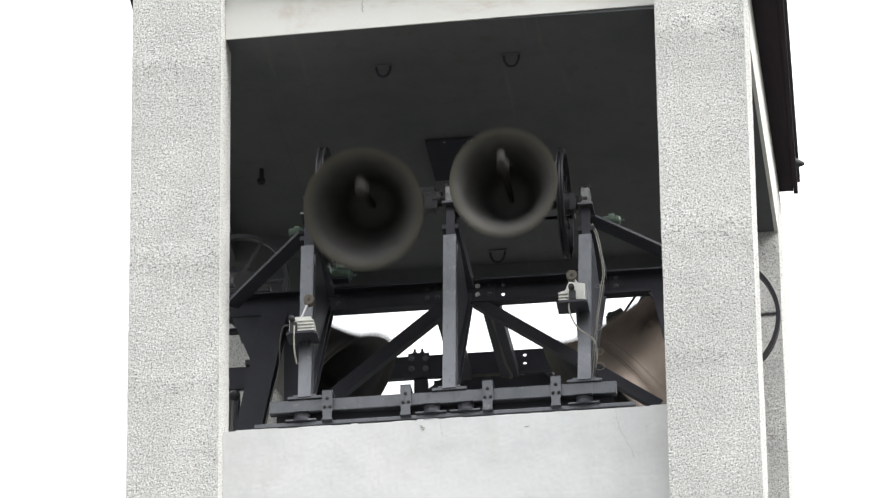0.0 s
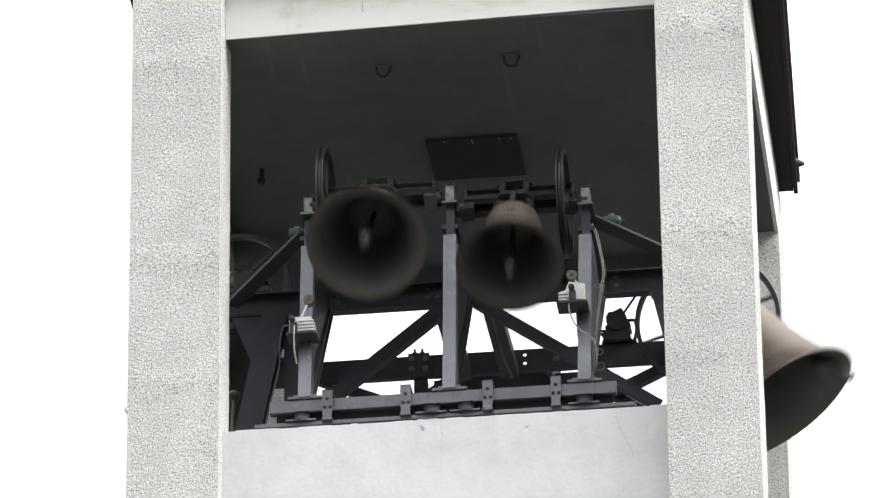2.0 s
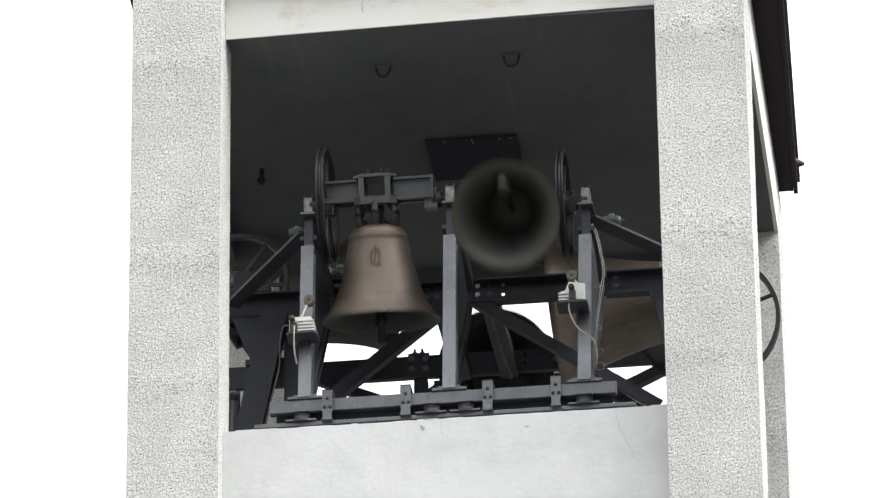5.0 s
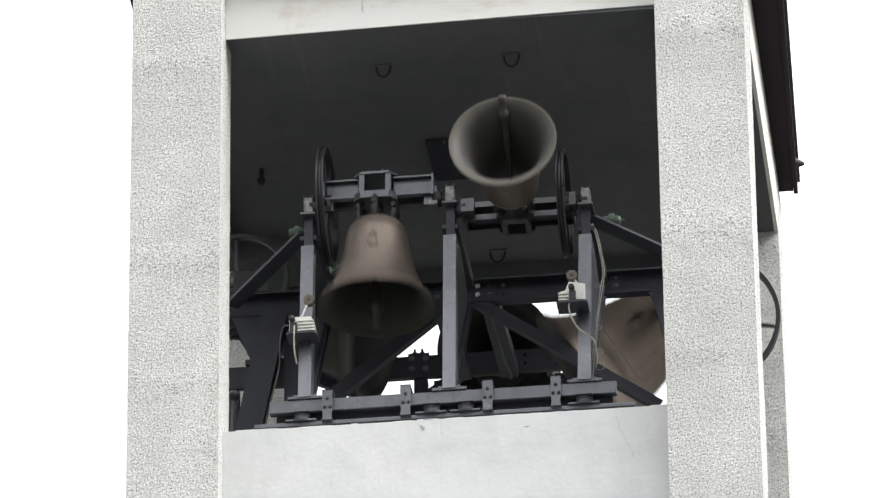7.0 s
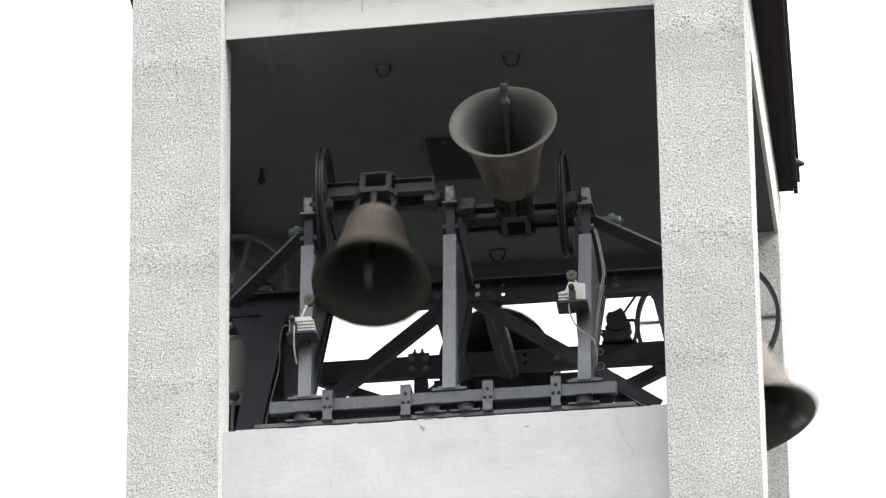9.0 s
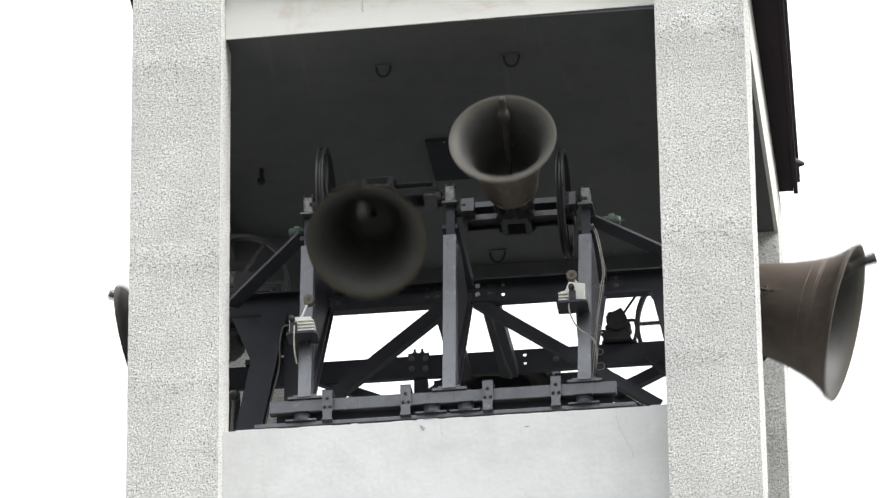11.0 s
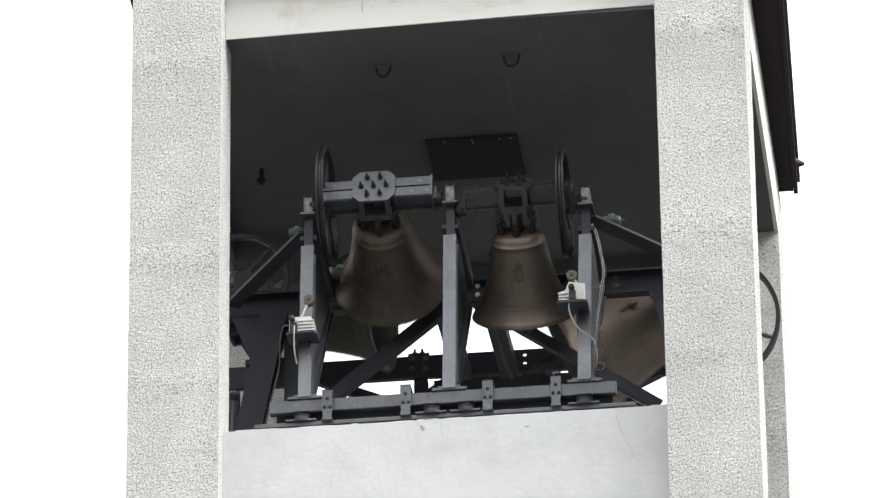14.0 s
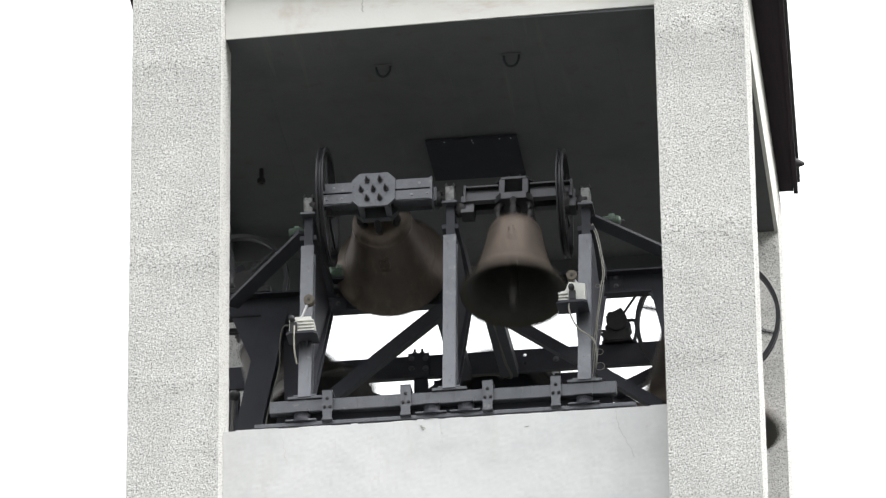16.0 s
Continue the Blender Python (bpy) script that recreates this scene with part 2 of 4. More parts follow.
def rough_block(name, lo, hi, step, mat, label, depth=0.004, seams=()):
    """A block whose faces are a fine grid pushed in and out, as thrown roughcast is."""
    lo, hi = Vector(lo), Vector(hi)
    bm = bmesh.new()
    cells = [max(1, round((hi[i] - lo[i]) / step)) for i in range(3)]
    made = {}

    def at(i, j, k):
        key = (i, j, k)
        if key not in made:
            p = Vector([lo[d] + (hi[d] - lo[d]) * key[d] / cells[d] for d in range(3)])
            wave = p.z + 0.07 * noise.noise(Vector((p.x * 4, p.y * 4, 7.0))) + 0.03 * noise.noise(Vector((p.x * 15, p.y * 15, 3.0)))
            swell = sum(math.exp(-((wave - c) / w) ** 2) * g for c, w, g in seams)
            p.y += swell if key[1] else -swell
            p += Vector((random.uniform(-1, 1), random.uniform(-1, 1), random.uniform(-1, 1))) * depth * 0.46 + noise.noise_vector(p * 40) * depth * 0.35 + noise.noise_vector(p * 1.7) * depth * 0.8
            made[key] = bm.verts.new(p)
        return made[key]

    nx, ny, nz = cells
    for i in range(nx):
        for k in range(nz):
            bm.faces.new((at(i, 0, k), at(i + 1, 0, k), at(i + 1, 0, k + 1), at(i, 0, k + 1)))
            bm.faces.new((at(i, ny, k), at(i, ny, k + 1), at(i + 1, ny, k + 1), at(i + 1, ny, k)))
    for j in range(ny):
        for k in range(nz):
            bm.faces.new((at(0, j, k), at(0, j, k + 1), at(0, j + 1, k + 1), at(0, j + 1, k)))
            bm.faces.new((at(nx, j, k), at(nx, j + 1, k), at(nx, j + 1, k + 1), at(nx, j, k + 1)))
    for i in range(nx):
        for j in range(ny):
            bm.faces.new((at(i, j, 0), at(i, j + 1, 0), at(i + 1, j + 1, 0), at(i + 1, j, 0)))
            bm.faces.new((at(i, j, nz), at(i + 1, j, nz), at(i + 1, j + 1, nz), at(i, j + 1, nz)))
    return tagged(link_mesh(name, bm, mat), label, "wall", kind="structure")


# ---- the tower ----
GROUND, EAVES = -19.0, 3.9
tagged(link_mesh("ground", solid((-1500, -1500, GROUND - 1), (1500, 1500, GROUND)), GRASS), "open ground of grass and paving below the tower", "ground", kind="structure")
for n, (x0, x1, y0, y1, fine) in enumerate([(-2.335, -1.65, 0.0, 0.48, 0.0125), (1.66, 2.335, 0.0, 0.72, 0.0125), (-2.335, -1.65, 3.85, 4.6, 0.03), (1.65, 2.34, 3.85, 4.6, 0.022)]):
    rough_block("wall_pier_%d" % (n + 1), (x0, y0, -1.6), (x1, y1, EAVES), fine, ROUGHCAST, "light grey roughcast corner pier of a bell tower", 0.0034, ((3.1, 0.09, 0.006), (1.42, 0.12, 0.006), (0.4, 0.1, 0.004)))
    tagged(link_mesh("wall_shaft_%d" % (n + 1), solid((x0, y0, GROUND), (x1, y1, -1.6)), ROUGHCAST), "light grey roughcast lower part of a tower pier", "wall", kind="structure")


def wall(name, bm, mat, label):
    return tagged(link_mesh(name, bm, mat), label, "wall", kind="structure")


wall("wall_base_front", solid((-1.648, 0.2, GROUND), (1.658, 0.42, -1.6)), SMOOTH, "smooth pale grey rendered wall below the parapet")
parapet_front = rough_block("wall_parapet_front", (-1.648, 0.2, -1.6), (1.658, 0.42, 0.075), 0.022, SMOOTH, "smooth pale grey rendered parapet with fine cracks and stains", 0.0008)
wall("wall_parapet_back", solid((-1.652, 4.38, GROUND), (1.652, 4.55, 0.075), 0.006), SMOOTH, "smooth pale grey rendered parapet at the back")
wall("wall_parapet_left", solid((-2.15, 0.482, GROUND), (-1.95, 3.848, 0.075), 0.006), SMOOTH, "smooth pale grey rendered parapet at the side")
wall("wall_parapet_right", solid((1.95, 0.722, GROUND), (2.15, 3.848, 0.075), 0.006), SMOOTH, "smooth pale grey rendered parapet at the side")
random.seed(11)
for k in range(26):
    x = random.uniform(-1.6, 1.62)
    w = random.uniform(0.02, 0.09)
    lump = solid((x - w, 0.202, 0.07), (x + w, 0.24, 0.075 + random.uniform(0.002, 0.009)), 0.003)
    ob = link_mesh("mortar", lump, SMOOTH)
    ob.parent = parapet_front
# the front lintel, its lower edge a little higher at one end
lintel = prism(bmesh.new(), [(-1.648, 3.385), (1.658, 3.435), (1.658, EAVES), (-1.648, EAVES)], Matrix.Translation((0, 0.212, 0)) @ Matrix.Rotation(radians(90), 4, "X"), 0.012)
lintel_front = wall("wall_lintel_front", lintel, LINTEL, "pale rendered lintel with brown stains and a crack")
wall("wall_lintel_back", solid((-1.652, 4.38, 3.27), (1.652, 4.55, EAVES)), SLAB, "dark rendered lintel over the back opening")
wall("wall_lintel_left", solid((-2.335, 0.482, 3.22), (-2.305, 3.848, EAVES)), LINTEL, "pale rendered lintel over the side opening")
wall("wall_lintel_right", solid((2.31, 0.722, 3.27), (2.34, 3.848, EAVES)), LINTEL, "pale rendered lintel over the side opening")
bm = solid((-1.648, 0.214, 3.405), (1.658, 0.7235, 3.6))
box(bm, (-2.304, 0.484, 3.405), (-1.649, 0.7235, 3.6))
box(bm, (-2.304, 0.724, 3.405), (2.309, 3.846, 3.6))
box(bm, (-1.648, 3.846, 3.405), (1.648, 4.378, 3.6))
# two added drop panels, to keep the back left pier's upper part dark
box(bm, (-2.099, 3.62, 3.2), (-1.5, 3.84, 3.406))
box(bm, (-1.96, 3.64, 2.7), (-1.5, 3.835, 3.3))
box(bm, (2.1, 0.73, 3.275), (2.309, 3.84, 3.406))
box(bm, (-2.304, 0.73, 3.23), (-2.1, 3.84, 3.406))
for x in (-1.45, -0.35, 0.62, 1.3):
    box(bm, (x, 0.8, 3.402), (x + 0.008, 3.38, 3.408))
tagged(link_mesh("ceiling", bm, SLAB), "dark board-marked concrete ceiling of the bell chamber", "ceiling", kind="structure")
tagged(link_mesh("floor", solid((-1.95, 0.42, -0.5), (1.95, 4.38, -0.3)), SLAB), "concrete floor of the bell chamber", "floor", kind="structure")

# roof with wide brown eaves
roof = thing("roof", (0, 2.1, EAVES), "dark brown roof with boarded overhanging eaves", "roof")
roof["kind"] = "structure"
bm = bmesh.new()
prism(bm, [(-2.38, EAVES + 0.16), (2.46, EAVES + 0.16), (0, EAVES + 2.6)], Matrix.Translation((0, 4.4, 0)) @ Matrix.Rotation(radians(90), 4, "X"), 4.36)
part("tile_cover", bm, TAR, roof, "dark tiled roof covering")
part("soffit", prism(bmesh.new(), [(-2.39, 0.06), (2.585, 0.06), (2.455, 4.37), (-2.56, 4.37)], Matrix.Translation((0, 0, EAVES + 0.002)), 0.05), WOOD, roof, "dark brown boarded soffit")
for x0, x1 in ((-2.39, -2.58), (2.60, 2.475)):
    part("fascia", steel((x0, 0.04, EAVES + 0.07), (x1, 4.36, EAVES + 0.07), 0.035, 0.2), WOOD, roof, "dark brown fascia board")
part("gutter", steel((2.63, 0.04, EAVES + 0.1), (2.50, 4.35, EAVES + 0.1), 0.03, 0.06), IRON, roof, "dark metal gutter")
part("gutter_spout", rod((2.49, 3.9, EAVES + 0.02), (2.575, 3.9, EAVES + 0.005), 0.05, seg=14, r2=0.012), IRON, roof, "dark metal gutter spout")

# ---- the steel frame ----
# two bearer beams carry the large bells, the trestle in front carries the small ones
BEAM_TOP, FRONT_Y, BACK_Y = 2.09, 2.0, 3.35
frame_back = thing("support_frame", (0, 2.6, 0), "grey painted riveted steel frame in a shaded tone, spanning the bell chamber", "steel frame")
front_beam = part("bearer_beam", steel((2.1, FRONT_Y, 1.98), (-2.1, FRONT_Y, 1.98), 0.1, 0.2, "U", 0.014), STEEL_SHADED, frame_back)
back_beam = part("bearer_beam", steel((-2.1, BACK_Y - 0.025, BEAM_TOP - 0.095), (2.1, BACK_Y - 0.025, BEAM_TOP - 0.095), 0.05, 0.19, "U", 0.014), STEEL_SHADED, frame_back)
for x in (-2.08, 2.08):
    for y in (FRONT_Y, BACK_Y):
        part("column", steel((x, y, -0.3), (x, y, BEAM_TOP - 0.22), 0.12, 0.12, "I", 0.012, (0, 1, 0)), STEEL_SHADED, frame_back)
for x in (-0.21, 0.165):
    part("link_beam", steel((x, FRONT_Y + 0.05, 1.9), (x + 0.01, BACK_Y - 0.05, 1.9), 0.14, 0.10, "U", 0.01), STEEL_SHADED, frame_back)
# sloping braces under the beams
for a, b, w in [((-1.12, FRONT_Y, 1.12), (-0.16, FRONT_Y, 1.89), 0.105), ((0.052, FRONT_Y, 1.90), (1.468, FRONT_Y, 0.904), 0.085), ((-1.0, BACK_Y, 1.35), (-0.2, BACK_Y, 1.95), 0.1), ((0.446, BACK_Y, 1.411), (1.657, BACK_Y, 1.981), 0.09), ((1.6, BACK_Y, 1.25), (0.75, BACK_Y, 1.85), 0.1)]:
    part("brace", steel(a, b, 0.08, w, "L", 0.012), STEEL_SHADED, frame_back)
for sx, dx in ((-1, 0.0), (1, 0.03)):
    part("raking_strut", steel((sx * (1.885 + dx), 1.88, 0.0), (sx * (1.50 + dx), 1.88, 1.86), 0.2, 0.12, "I", 0.016, (0, 1, 0)), STEEL_SHADED, frame_back)
# made-up column, a dark fill between the raking strut and left post
part("column", steel((-1.36, 1.96, -0.3), (-1.36, 1.96, 1.87), 0.17, 0.08, "I", 0.014, (0, 1, 0)), STEEL_SHADED, frame_back)

# the front trestle
trestle = thing("bell_trestle", (0, 0.5, 0.3), "grey painted steel trestle with three raking posts on a base beam", "bell frame")
part("base_beam", steel((-1.34, 0.5, 0.375), (1.255, 0.5, 0.375), 0.07, 0.1, "box"), STEEL, trestle)
part("sole_plate", solid((-1.45, 0.44, 0.20), (1.40, 0.58, 0.232), 0.004), STEEL, trestle)
POSTS = [(-1.075, -1.115, 2.27), (0.01, -0.02, 2.29), (1.02, 1.02, 2.2)]
for xb, xt, zt in POSTS:
    mx, my, mz = xb + (xt - xb) * 0.8, 0.5 + 0.5 * 0.8, 0.425 + (zt - 0.445) * 0.8
    part("post", steel((xb, 0.5, 0.425), (mx, my, mz), 0.098, 0.12, "I", 0.011, (0, 1, 0)), STEEL, trestle)
    part("post_neck", steel((mx, my, mz - 0.12), (xt, 1.0, zt - 0.02), 0.065, 0.06, "I", 0.014, (0, 1, 0)), STEEL_SHADED, trestle, "narrow neck of the post, shade in its colour")
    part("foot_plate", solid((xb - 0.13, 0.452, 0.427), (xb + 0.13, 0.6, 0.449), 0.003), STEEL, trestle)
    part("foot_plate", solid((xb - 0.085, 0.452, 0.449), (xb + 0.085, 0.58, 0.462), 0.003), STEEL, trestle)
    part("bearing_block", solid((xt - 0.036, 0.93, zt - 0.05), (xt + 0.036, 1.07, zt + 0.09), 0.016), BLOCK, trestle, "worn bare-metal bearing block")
    part("strut", steel((xt, 1.06, zt - 0.1), (xt + 0.03, 1.93, BEAM_TOP - 0.06), 0.07, 0.1, "L", 0.011), STEEL_SHADED, trestle)
    part("back_stay", steel((xb + 0.02, 0.57, 0.44), (xt + 0.03, 1.93, BEAM_TOP - 0.2), 0.05, 0.11, "I", 0.012), STEEL_SHADED, trestle)
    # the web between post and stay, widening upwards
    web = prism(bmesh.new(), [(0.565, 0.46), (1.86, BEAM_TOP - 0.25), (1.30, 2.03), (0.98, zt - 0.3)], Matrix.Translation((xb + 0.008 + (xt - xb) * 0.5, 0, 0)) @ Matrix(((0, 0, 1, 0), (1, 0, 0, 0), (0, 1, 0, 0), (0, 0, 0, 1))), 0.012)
    part("web_plate", web, STEEL_SHADED, trestle, "dark steel web between post and stay")
part("side_brace", steel((-1.15, 1.03, 2.10), (-1.86, 1.93, 1.97), 0.12, 0.03, "box"), STEEL_SHADED, trestle)
part("side_brace", steel((1.04, 1.03, 2.07), (1.9, 1.93, 1.985), 0.14, 0.022, "box"), STEEL_SHADED, trestle)


# ---- bells ----
def swing(amplitude, peaks):
    """Angle of a heavy pendulum at t seconds, which stands at its outer turning point at each of the peaks."""
    a, w, h, line = radians(amplitude), 0.0, 0.002, []
    while a > 0:
        line.append(a)
        w -= math.sin(a) * h
        a += w * h
    quarter = np.array(line)
    grid = np.linspace(0, 0.25, len(quarter))
    p = np.array([2 * peaks[0] - peaks[1], *peaks, 2 * peaks[-1] - peaks[-2]])
    turns = np.arange(len(p))

    def angle(t):
        """The angle in degrees, and the share of the swing gone by."""
        share = float(np.interp(t, p, turns)) % 1.0
        u = min(share, 1 - share)
        s = 1.0 if u <= 0.25 else -1.0
        return s * math.degrees(np.interp(u if u <= 0.25 else 0.5 - u, grid, quarter)), share
    return angle


def bell_outline(d, height):
    """Outer and inner outline (radius, z down from the shoulder at 0) of a church bell."""
    r = d / 2
    outer = [(0.0, 0.0), (0.22, 0.0), (0.36, -0.01), (0.438, -0.035), (0.478, -0.075), (0.496, -0.12), (0.508, -0.122), (0.51, -0.135), (0.504, -0.14), (0.523, -0.2), (0.55, -0.30), (0.585, -0.40), (0.627, -0.51), (0.678, -0.62), (0.738, -0.73), (0.752, -0.745), (0.758, -0.765), (0.818, -0.84), (0.90, -0.915), (0.948, -0.945), (0.962, -0.952), (0.992, -0.985), (1.0, -1.0)]
    inner = [(0.965, -1.0), (0.92, -0.985), (0.87, -0.965), (0.82, -0.94), (0.775, -0.90), (0.73, -0.85), (0.68, -0.775), (0.632, -0.68), (0.588, -0.57), (0.545, -0.46), (0.512, -0.38), (0.475, -0.28), (0.43, -0.18), (0.36, -0.12), (0.26, -0.085), (0.12, -0.07), (0.0, -0.068)]
    return [(x * r, z * height) for x, z in outer], [(x * r, z * height) for x, z in inner]


def make_bell(at, d, length, height, stub, wheel_x, wheel_r, plate, label, offset=0.0, crest=None, half=0.0, paint=STEEL, tail=1.0, face=0.0, metal=BRONZE):
    """A bell on its headstock; local x is the axle, it hangs down z. stub: beam from x0 to x1."""
    b = thing("church_bell", at, label, "bell", "bells of the tower")
    outer, inner = bell_outline(d, height)
    top = -(length - height)
    m = Matrix.Translation((half, 0, top))
    body = part("bell_body", lathe(outer, 96, m), metal, b, "bronze bell with shade in its colour" if metal is BRONZE_SHADED else "brown patinated bronze bell", True, True)
    part("inner_face", lathe(inner[2:], 96, m), BRONZE_IN, body, "dull bronze inside of the bell, shade in its colour", True, True)
    part("lip", lathe([outer[-1]] + inner[:3], 96, m), BRONZE_SHADED if metal is BRONZE_SHADED else LIP, body, "paler greenish bronze lip", True, True)
    # raised lines round the waist
    for zf, rf in ((0.15, 0.508), (0.185, 0.519), (0.70, 0.724), (0.78, 0.774), (0.80, 0.79)):
        part("moulding", ring(rf * d / 2 - 0.0025, 0.0029, Matrix.Translation((half, 0, top - zf * height)), 72, 6), metal, body, "", True, True)
    # crown straps up to the headstock
    bm = bmesh.new()
    for k in range(6):
        a = math.radians(60 * k + 30)
        rr = d * 0.15
        p = Vector((half + rr * math.cos(a), rr * math.sin(a), top - 0.01))
        q = Vector((half + rr * 0.75 * math.cos(a), rr * 0.75 * math.sin(a), -0.07 + offset))
        mid = (p + q) / 2 + Vector((0.35 * rr * math.cos(a), 0.35 * rr * math.sin(a), 0))
        t = tube([p, mid, q], 0.026 * d / 0.85, 8, 5)
        me = bpy.data.meshes.new("strap")
        t.to_mesh(me)
        t.free()
        bm.from_mesh(me)
        bpy.data.meshes.remove(me)
    rod((half, 0, top - 0.01), (half, 0, -0.05 + offset), 0.05, bm, 16)
    part("crown", bm, IRON, b, "dark cast crown straps", True, True)
    # headstock beam, of two channels
    h, w = plate * 0.5, plate * 0.62
    for x0, x1 in ((stub[0], half - plate * 0.42), (half + plate * 0.42, stub[1])):
        hs = bmesh.new()
        outer_x = stub[0] if x0 == stub[0] else stub[1]
        steel((x1, -w / 2 + 0.03, offset), (x0, -w / 2 + 0.03, offset), 0.05, h, "U", 0.012, bm=hs)
        steel((x0, w / 2 - 0.03, offset), (x1, w / 2 - 0.03, offset), 0.05, h, "U", 0.012, bm=hs)
        box(hs, (x0, -w / 2 + 0.012, offset + h / 2 - 0.012), (x1, -0.008, offset + h / 2 + 0.008))
        box(hs, (x0, 0.008, offset + h / 2 - 0.012), (x1, w / 2 - 0.012, offset + h / 2 + 0.008))
        box(hs, (outer_x - 0.008, -w / 2, offset - h / 2 - 0.01), (outer_x + 0.008, w / 2, offset + h / 2 + 0.01))
        out = 1 if outer_x == stub[1] else -1
        box(hs, (outer_x - 0.07 if out > 0 else outer_x - 0.03, -0.06, -0.07), (outer_x + 0.03 if out > 0 else outer_x + 0.07, 0.06, offset))
        arm = part("headstock", hs, paint, b, "grey painted steel headstock beam", False, True)
        pin = rod((outer_x - 0.02 * out, 0, 0), (outer_x + 0.1 * out, 0, 0), 0.035, seg=20)
        rod((outer_x + 0.02 * out, 0, 0), (outer_x + 0.045 * out, 0, 0), 0.06, pin, 20)
        part("axle", pin, IRON, arm, "", False, True)
        for k in range(3):
            part("rivet", bolt_head(bmesh.new(), (outer_x - out * (0.03 + 0.06 * k), -w * 0.25 + 0.1 * (k % 2), offset + h / 2 + 0.008), (0, 0, 1), 0.008, 0.006), BOLT, arm, "", False, True)
    # octagonal clamp: two plates on four uprights
    c, k, e = plate / 2, plate * 0.17, plate * 0.45
    octo = [(-c + k, -e), (c - k, -e), (c, -e + k), (c, e - k), (c - k, e), (-c + k, e), (-c, e - k), (-c, -e + k)]
    top_plate = part("clamp_plate", prism(bmesh.new(), octo, Matrix.Translation((half, 0, offset + h / 2 + 0.012)), 0.022), paint, b, "octagonal steel clamp plate", False, True)
    part("clamp_plate", prism(bmesh.new(), octo, Matrix.Translation((half, 0, offset - h / 2 - 0.035)), 0.06), paint, b, "octagonal steel clamp plate", False, True)
    for sx in (-1, 1):
        for sy in (-1, 1):
            part("upright", solid((half + sx * c * 0.62 - 0.022, sy * e * 0.8 - 0.022, offset - h / 2 + 0.02), (half + sx * c * 0.62 + 0.022, sy * e * 0.8 + 0.022, offset + h / 2 + 0.014), 0.003), paint, b, "", False, True)
    for x, y in ((0, 0), (0.58, 0), (-0.58, 0), (0.3, 0.56), (-0.3, 0.56), (0.3, -0.56), (-0.3, -0.56)):
        part("bolt", bolt_head(bmesh.new(), (half + x * c, y * e, offset + h / 2 + 0.034), (0, 0, 1), 0.0145, 0.036), IRON, top_plate, "", False, True)
    # grooved wheel
    turn = Matrix.Translation((wheel_x, 0, 0)) @ Matrix.Rotation(radians(90), 4, "Y")
    wh = lathe([(wheel_r - 0.034, -0.028), (wheel_r, -0.028), (wheel_r, -0.018), (wheel_r - 0.022, -0.006), (wheel_r - 0.022, 0.006), (wheel_r, 0.018), (wheel_r, 0.028), (wheel_r - 0.034, 0.028), (wheel_r - 0.034, -0.028)], 72, turn)
    wheel = part("wheel", wh, WHEEL, b, "black grooved drive wheel", False, True)
    for k in range(3):
        a = radians(60 * k + 15)
        v = Vector((0, math.cos(a), math.sin(a))) * (wheel_r - 0.03)
        o = Vector((wheel_x, 0, 0))
        part("spoke", steel(o - v, o + v, 0.032, 0.014, "box", up=(1, 0, 0)), WHEEL, wheel, "", False, True)
    part("hub", rod((wheel_x - 0.04, 0, 0), (wheel_x + 0.04, 0, 0), 0.09, seg=24), IRON, wheel, "", True, True)
    # raised ornament on the waist
    if crest:
        bm = bmesh.new()
        for u, v, su, sv in crest:
            zz = top + v * height
            rr = d / 2 * float(np.interp(-v, (0.2, 0.3, 0.4, 0.51, 0.62), (0.523, 0.55, 0.585, 0.627, 0.678)))
            box(bm, (half + u - su, -math.sqrt(max(rr * rr - u * u, 0)) - 0.009, zz - sv), (half + u + su, -rr * 0.9, zz + sv), 0.002)
        bm.transform(Matrix.Translation((half, 0, 0)) @ Matrix.Rotation(radians(face), 4, "Z") @ Matrix.Translation((-half, 0, 0)))
        part("relief", bm, metal, body, "worn cast relief ornament", False, True)
    # clapper, on its own pivot
    piv = top - height * 0.10
    lc = height * 0.9
    ball = d * 0.062
    thick = d * 0.036
    prof = [(0, 0.02), (0.018, 0.02), (0.02, -0.05), (0.026, -lc * 0.5), (0.034, -lc * 0.82), (ball * 0.8, -lc + ball * 0.7), (ball, -lc), (ball * 0.8, -lc - ball * 0.7), (thick * 0.9, -lc - ball * 1.0), (thick, -lc - ball * (1.1 + 0.9 * tail)), (thick * 1.05, -lc - ball * (1.1 + 1.95 * tail)), (thick * 0.95, -lc - ball * (1.1 + 2.0 * tail)), (0, -lc - ball * (1.1 + 2.0 * tail))]
    cl = part("clapper", lathe(prof, 20), CLAPPER, b, "dark iron clapper", True, True)
    cl.location = (half, 0, piv)
    reach = math.degrees(math.asin(min(0.9, (d / 2 * 0.86 - ball) / lc)))
    return b, cl, reach


CREST = [(-0.035, -0.40, 0.006, 0.05), (0.0, -0.37, 0.005, 0.055), (0.035, -0.39, 0.006, 0.055), (0.005, -0.30, 0.032, 0.006), (0.01, -0.47, 0.036, 0.006), (-0.02, -0.43, 0.02, 0.006), (0.03, -0.44, 0.006, 0.03), (0.0, -0.27, 0.006, 0.02), (-0.03, -0.33, 0.012, 0.005), (0.028, -0.34, 0.01, 0.005)]
CROSS = [(0.0, -0.46, 0.007, 0.11), (0.0, -0.40, 0.04, 0.007), (0.0, -0.43, 0.013, 0.035), (0.012, -0.48, 0.006, 0.04), (0.03, -0.385, 0.006, 0.02), (-0.022, -0.42, 0.012, 0.005)]
BELLS = {}
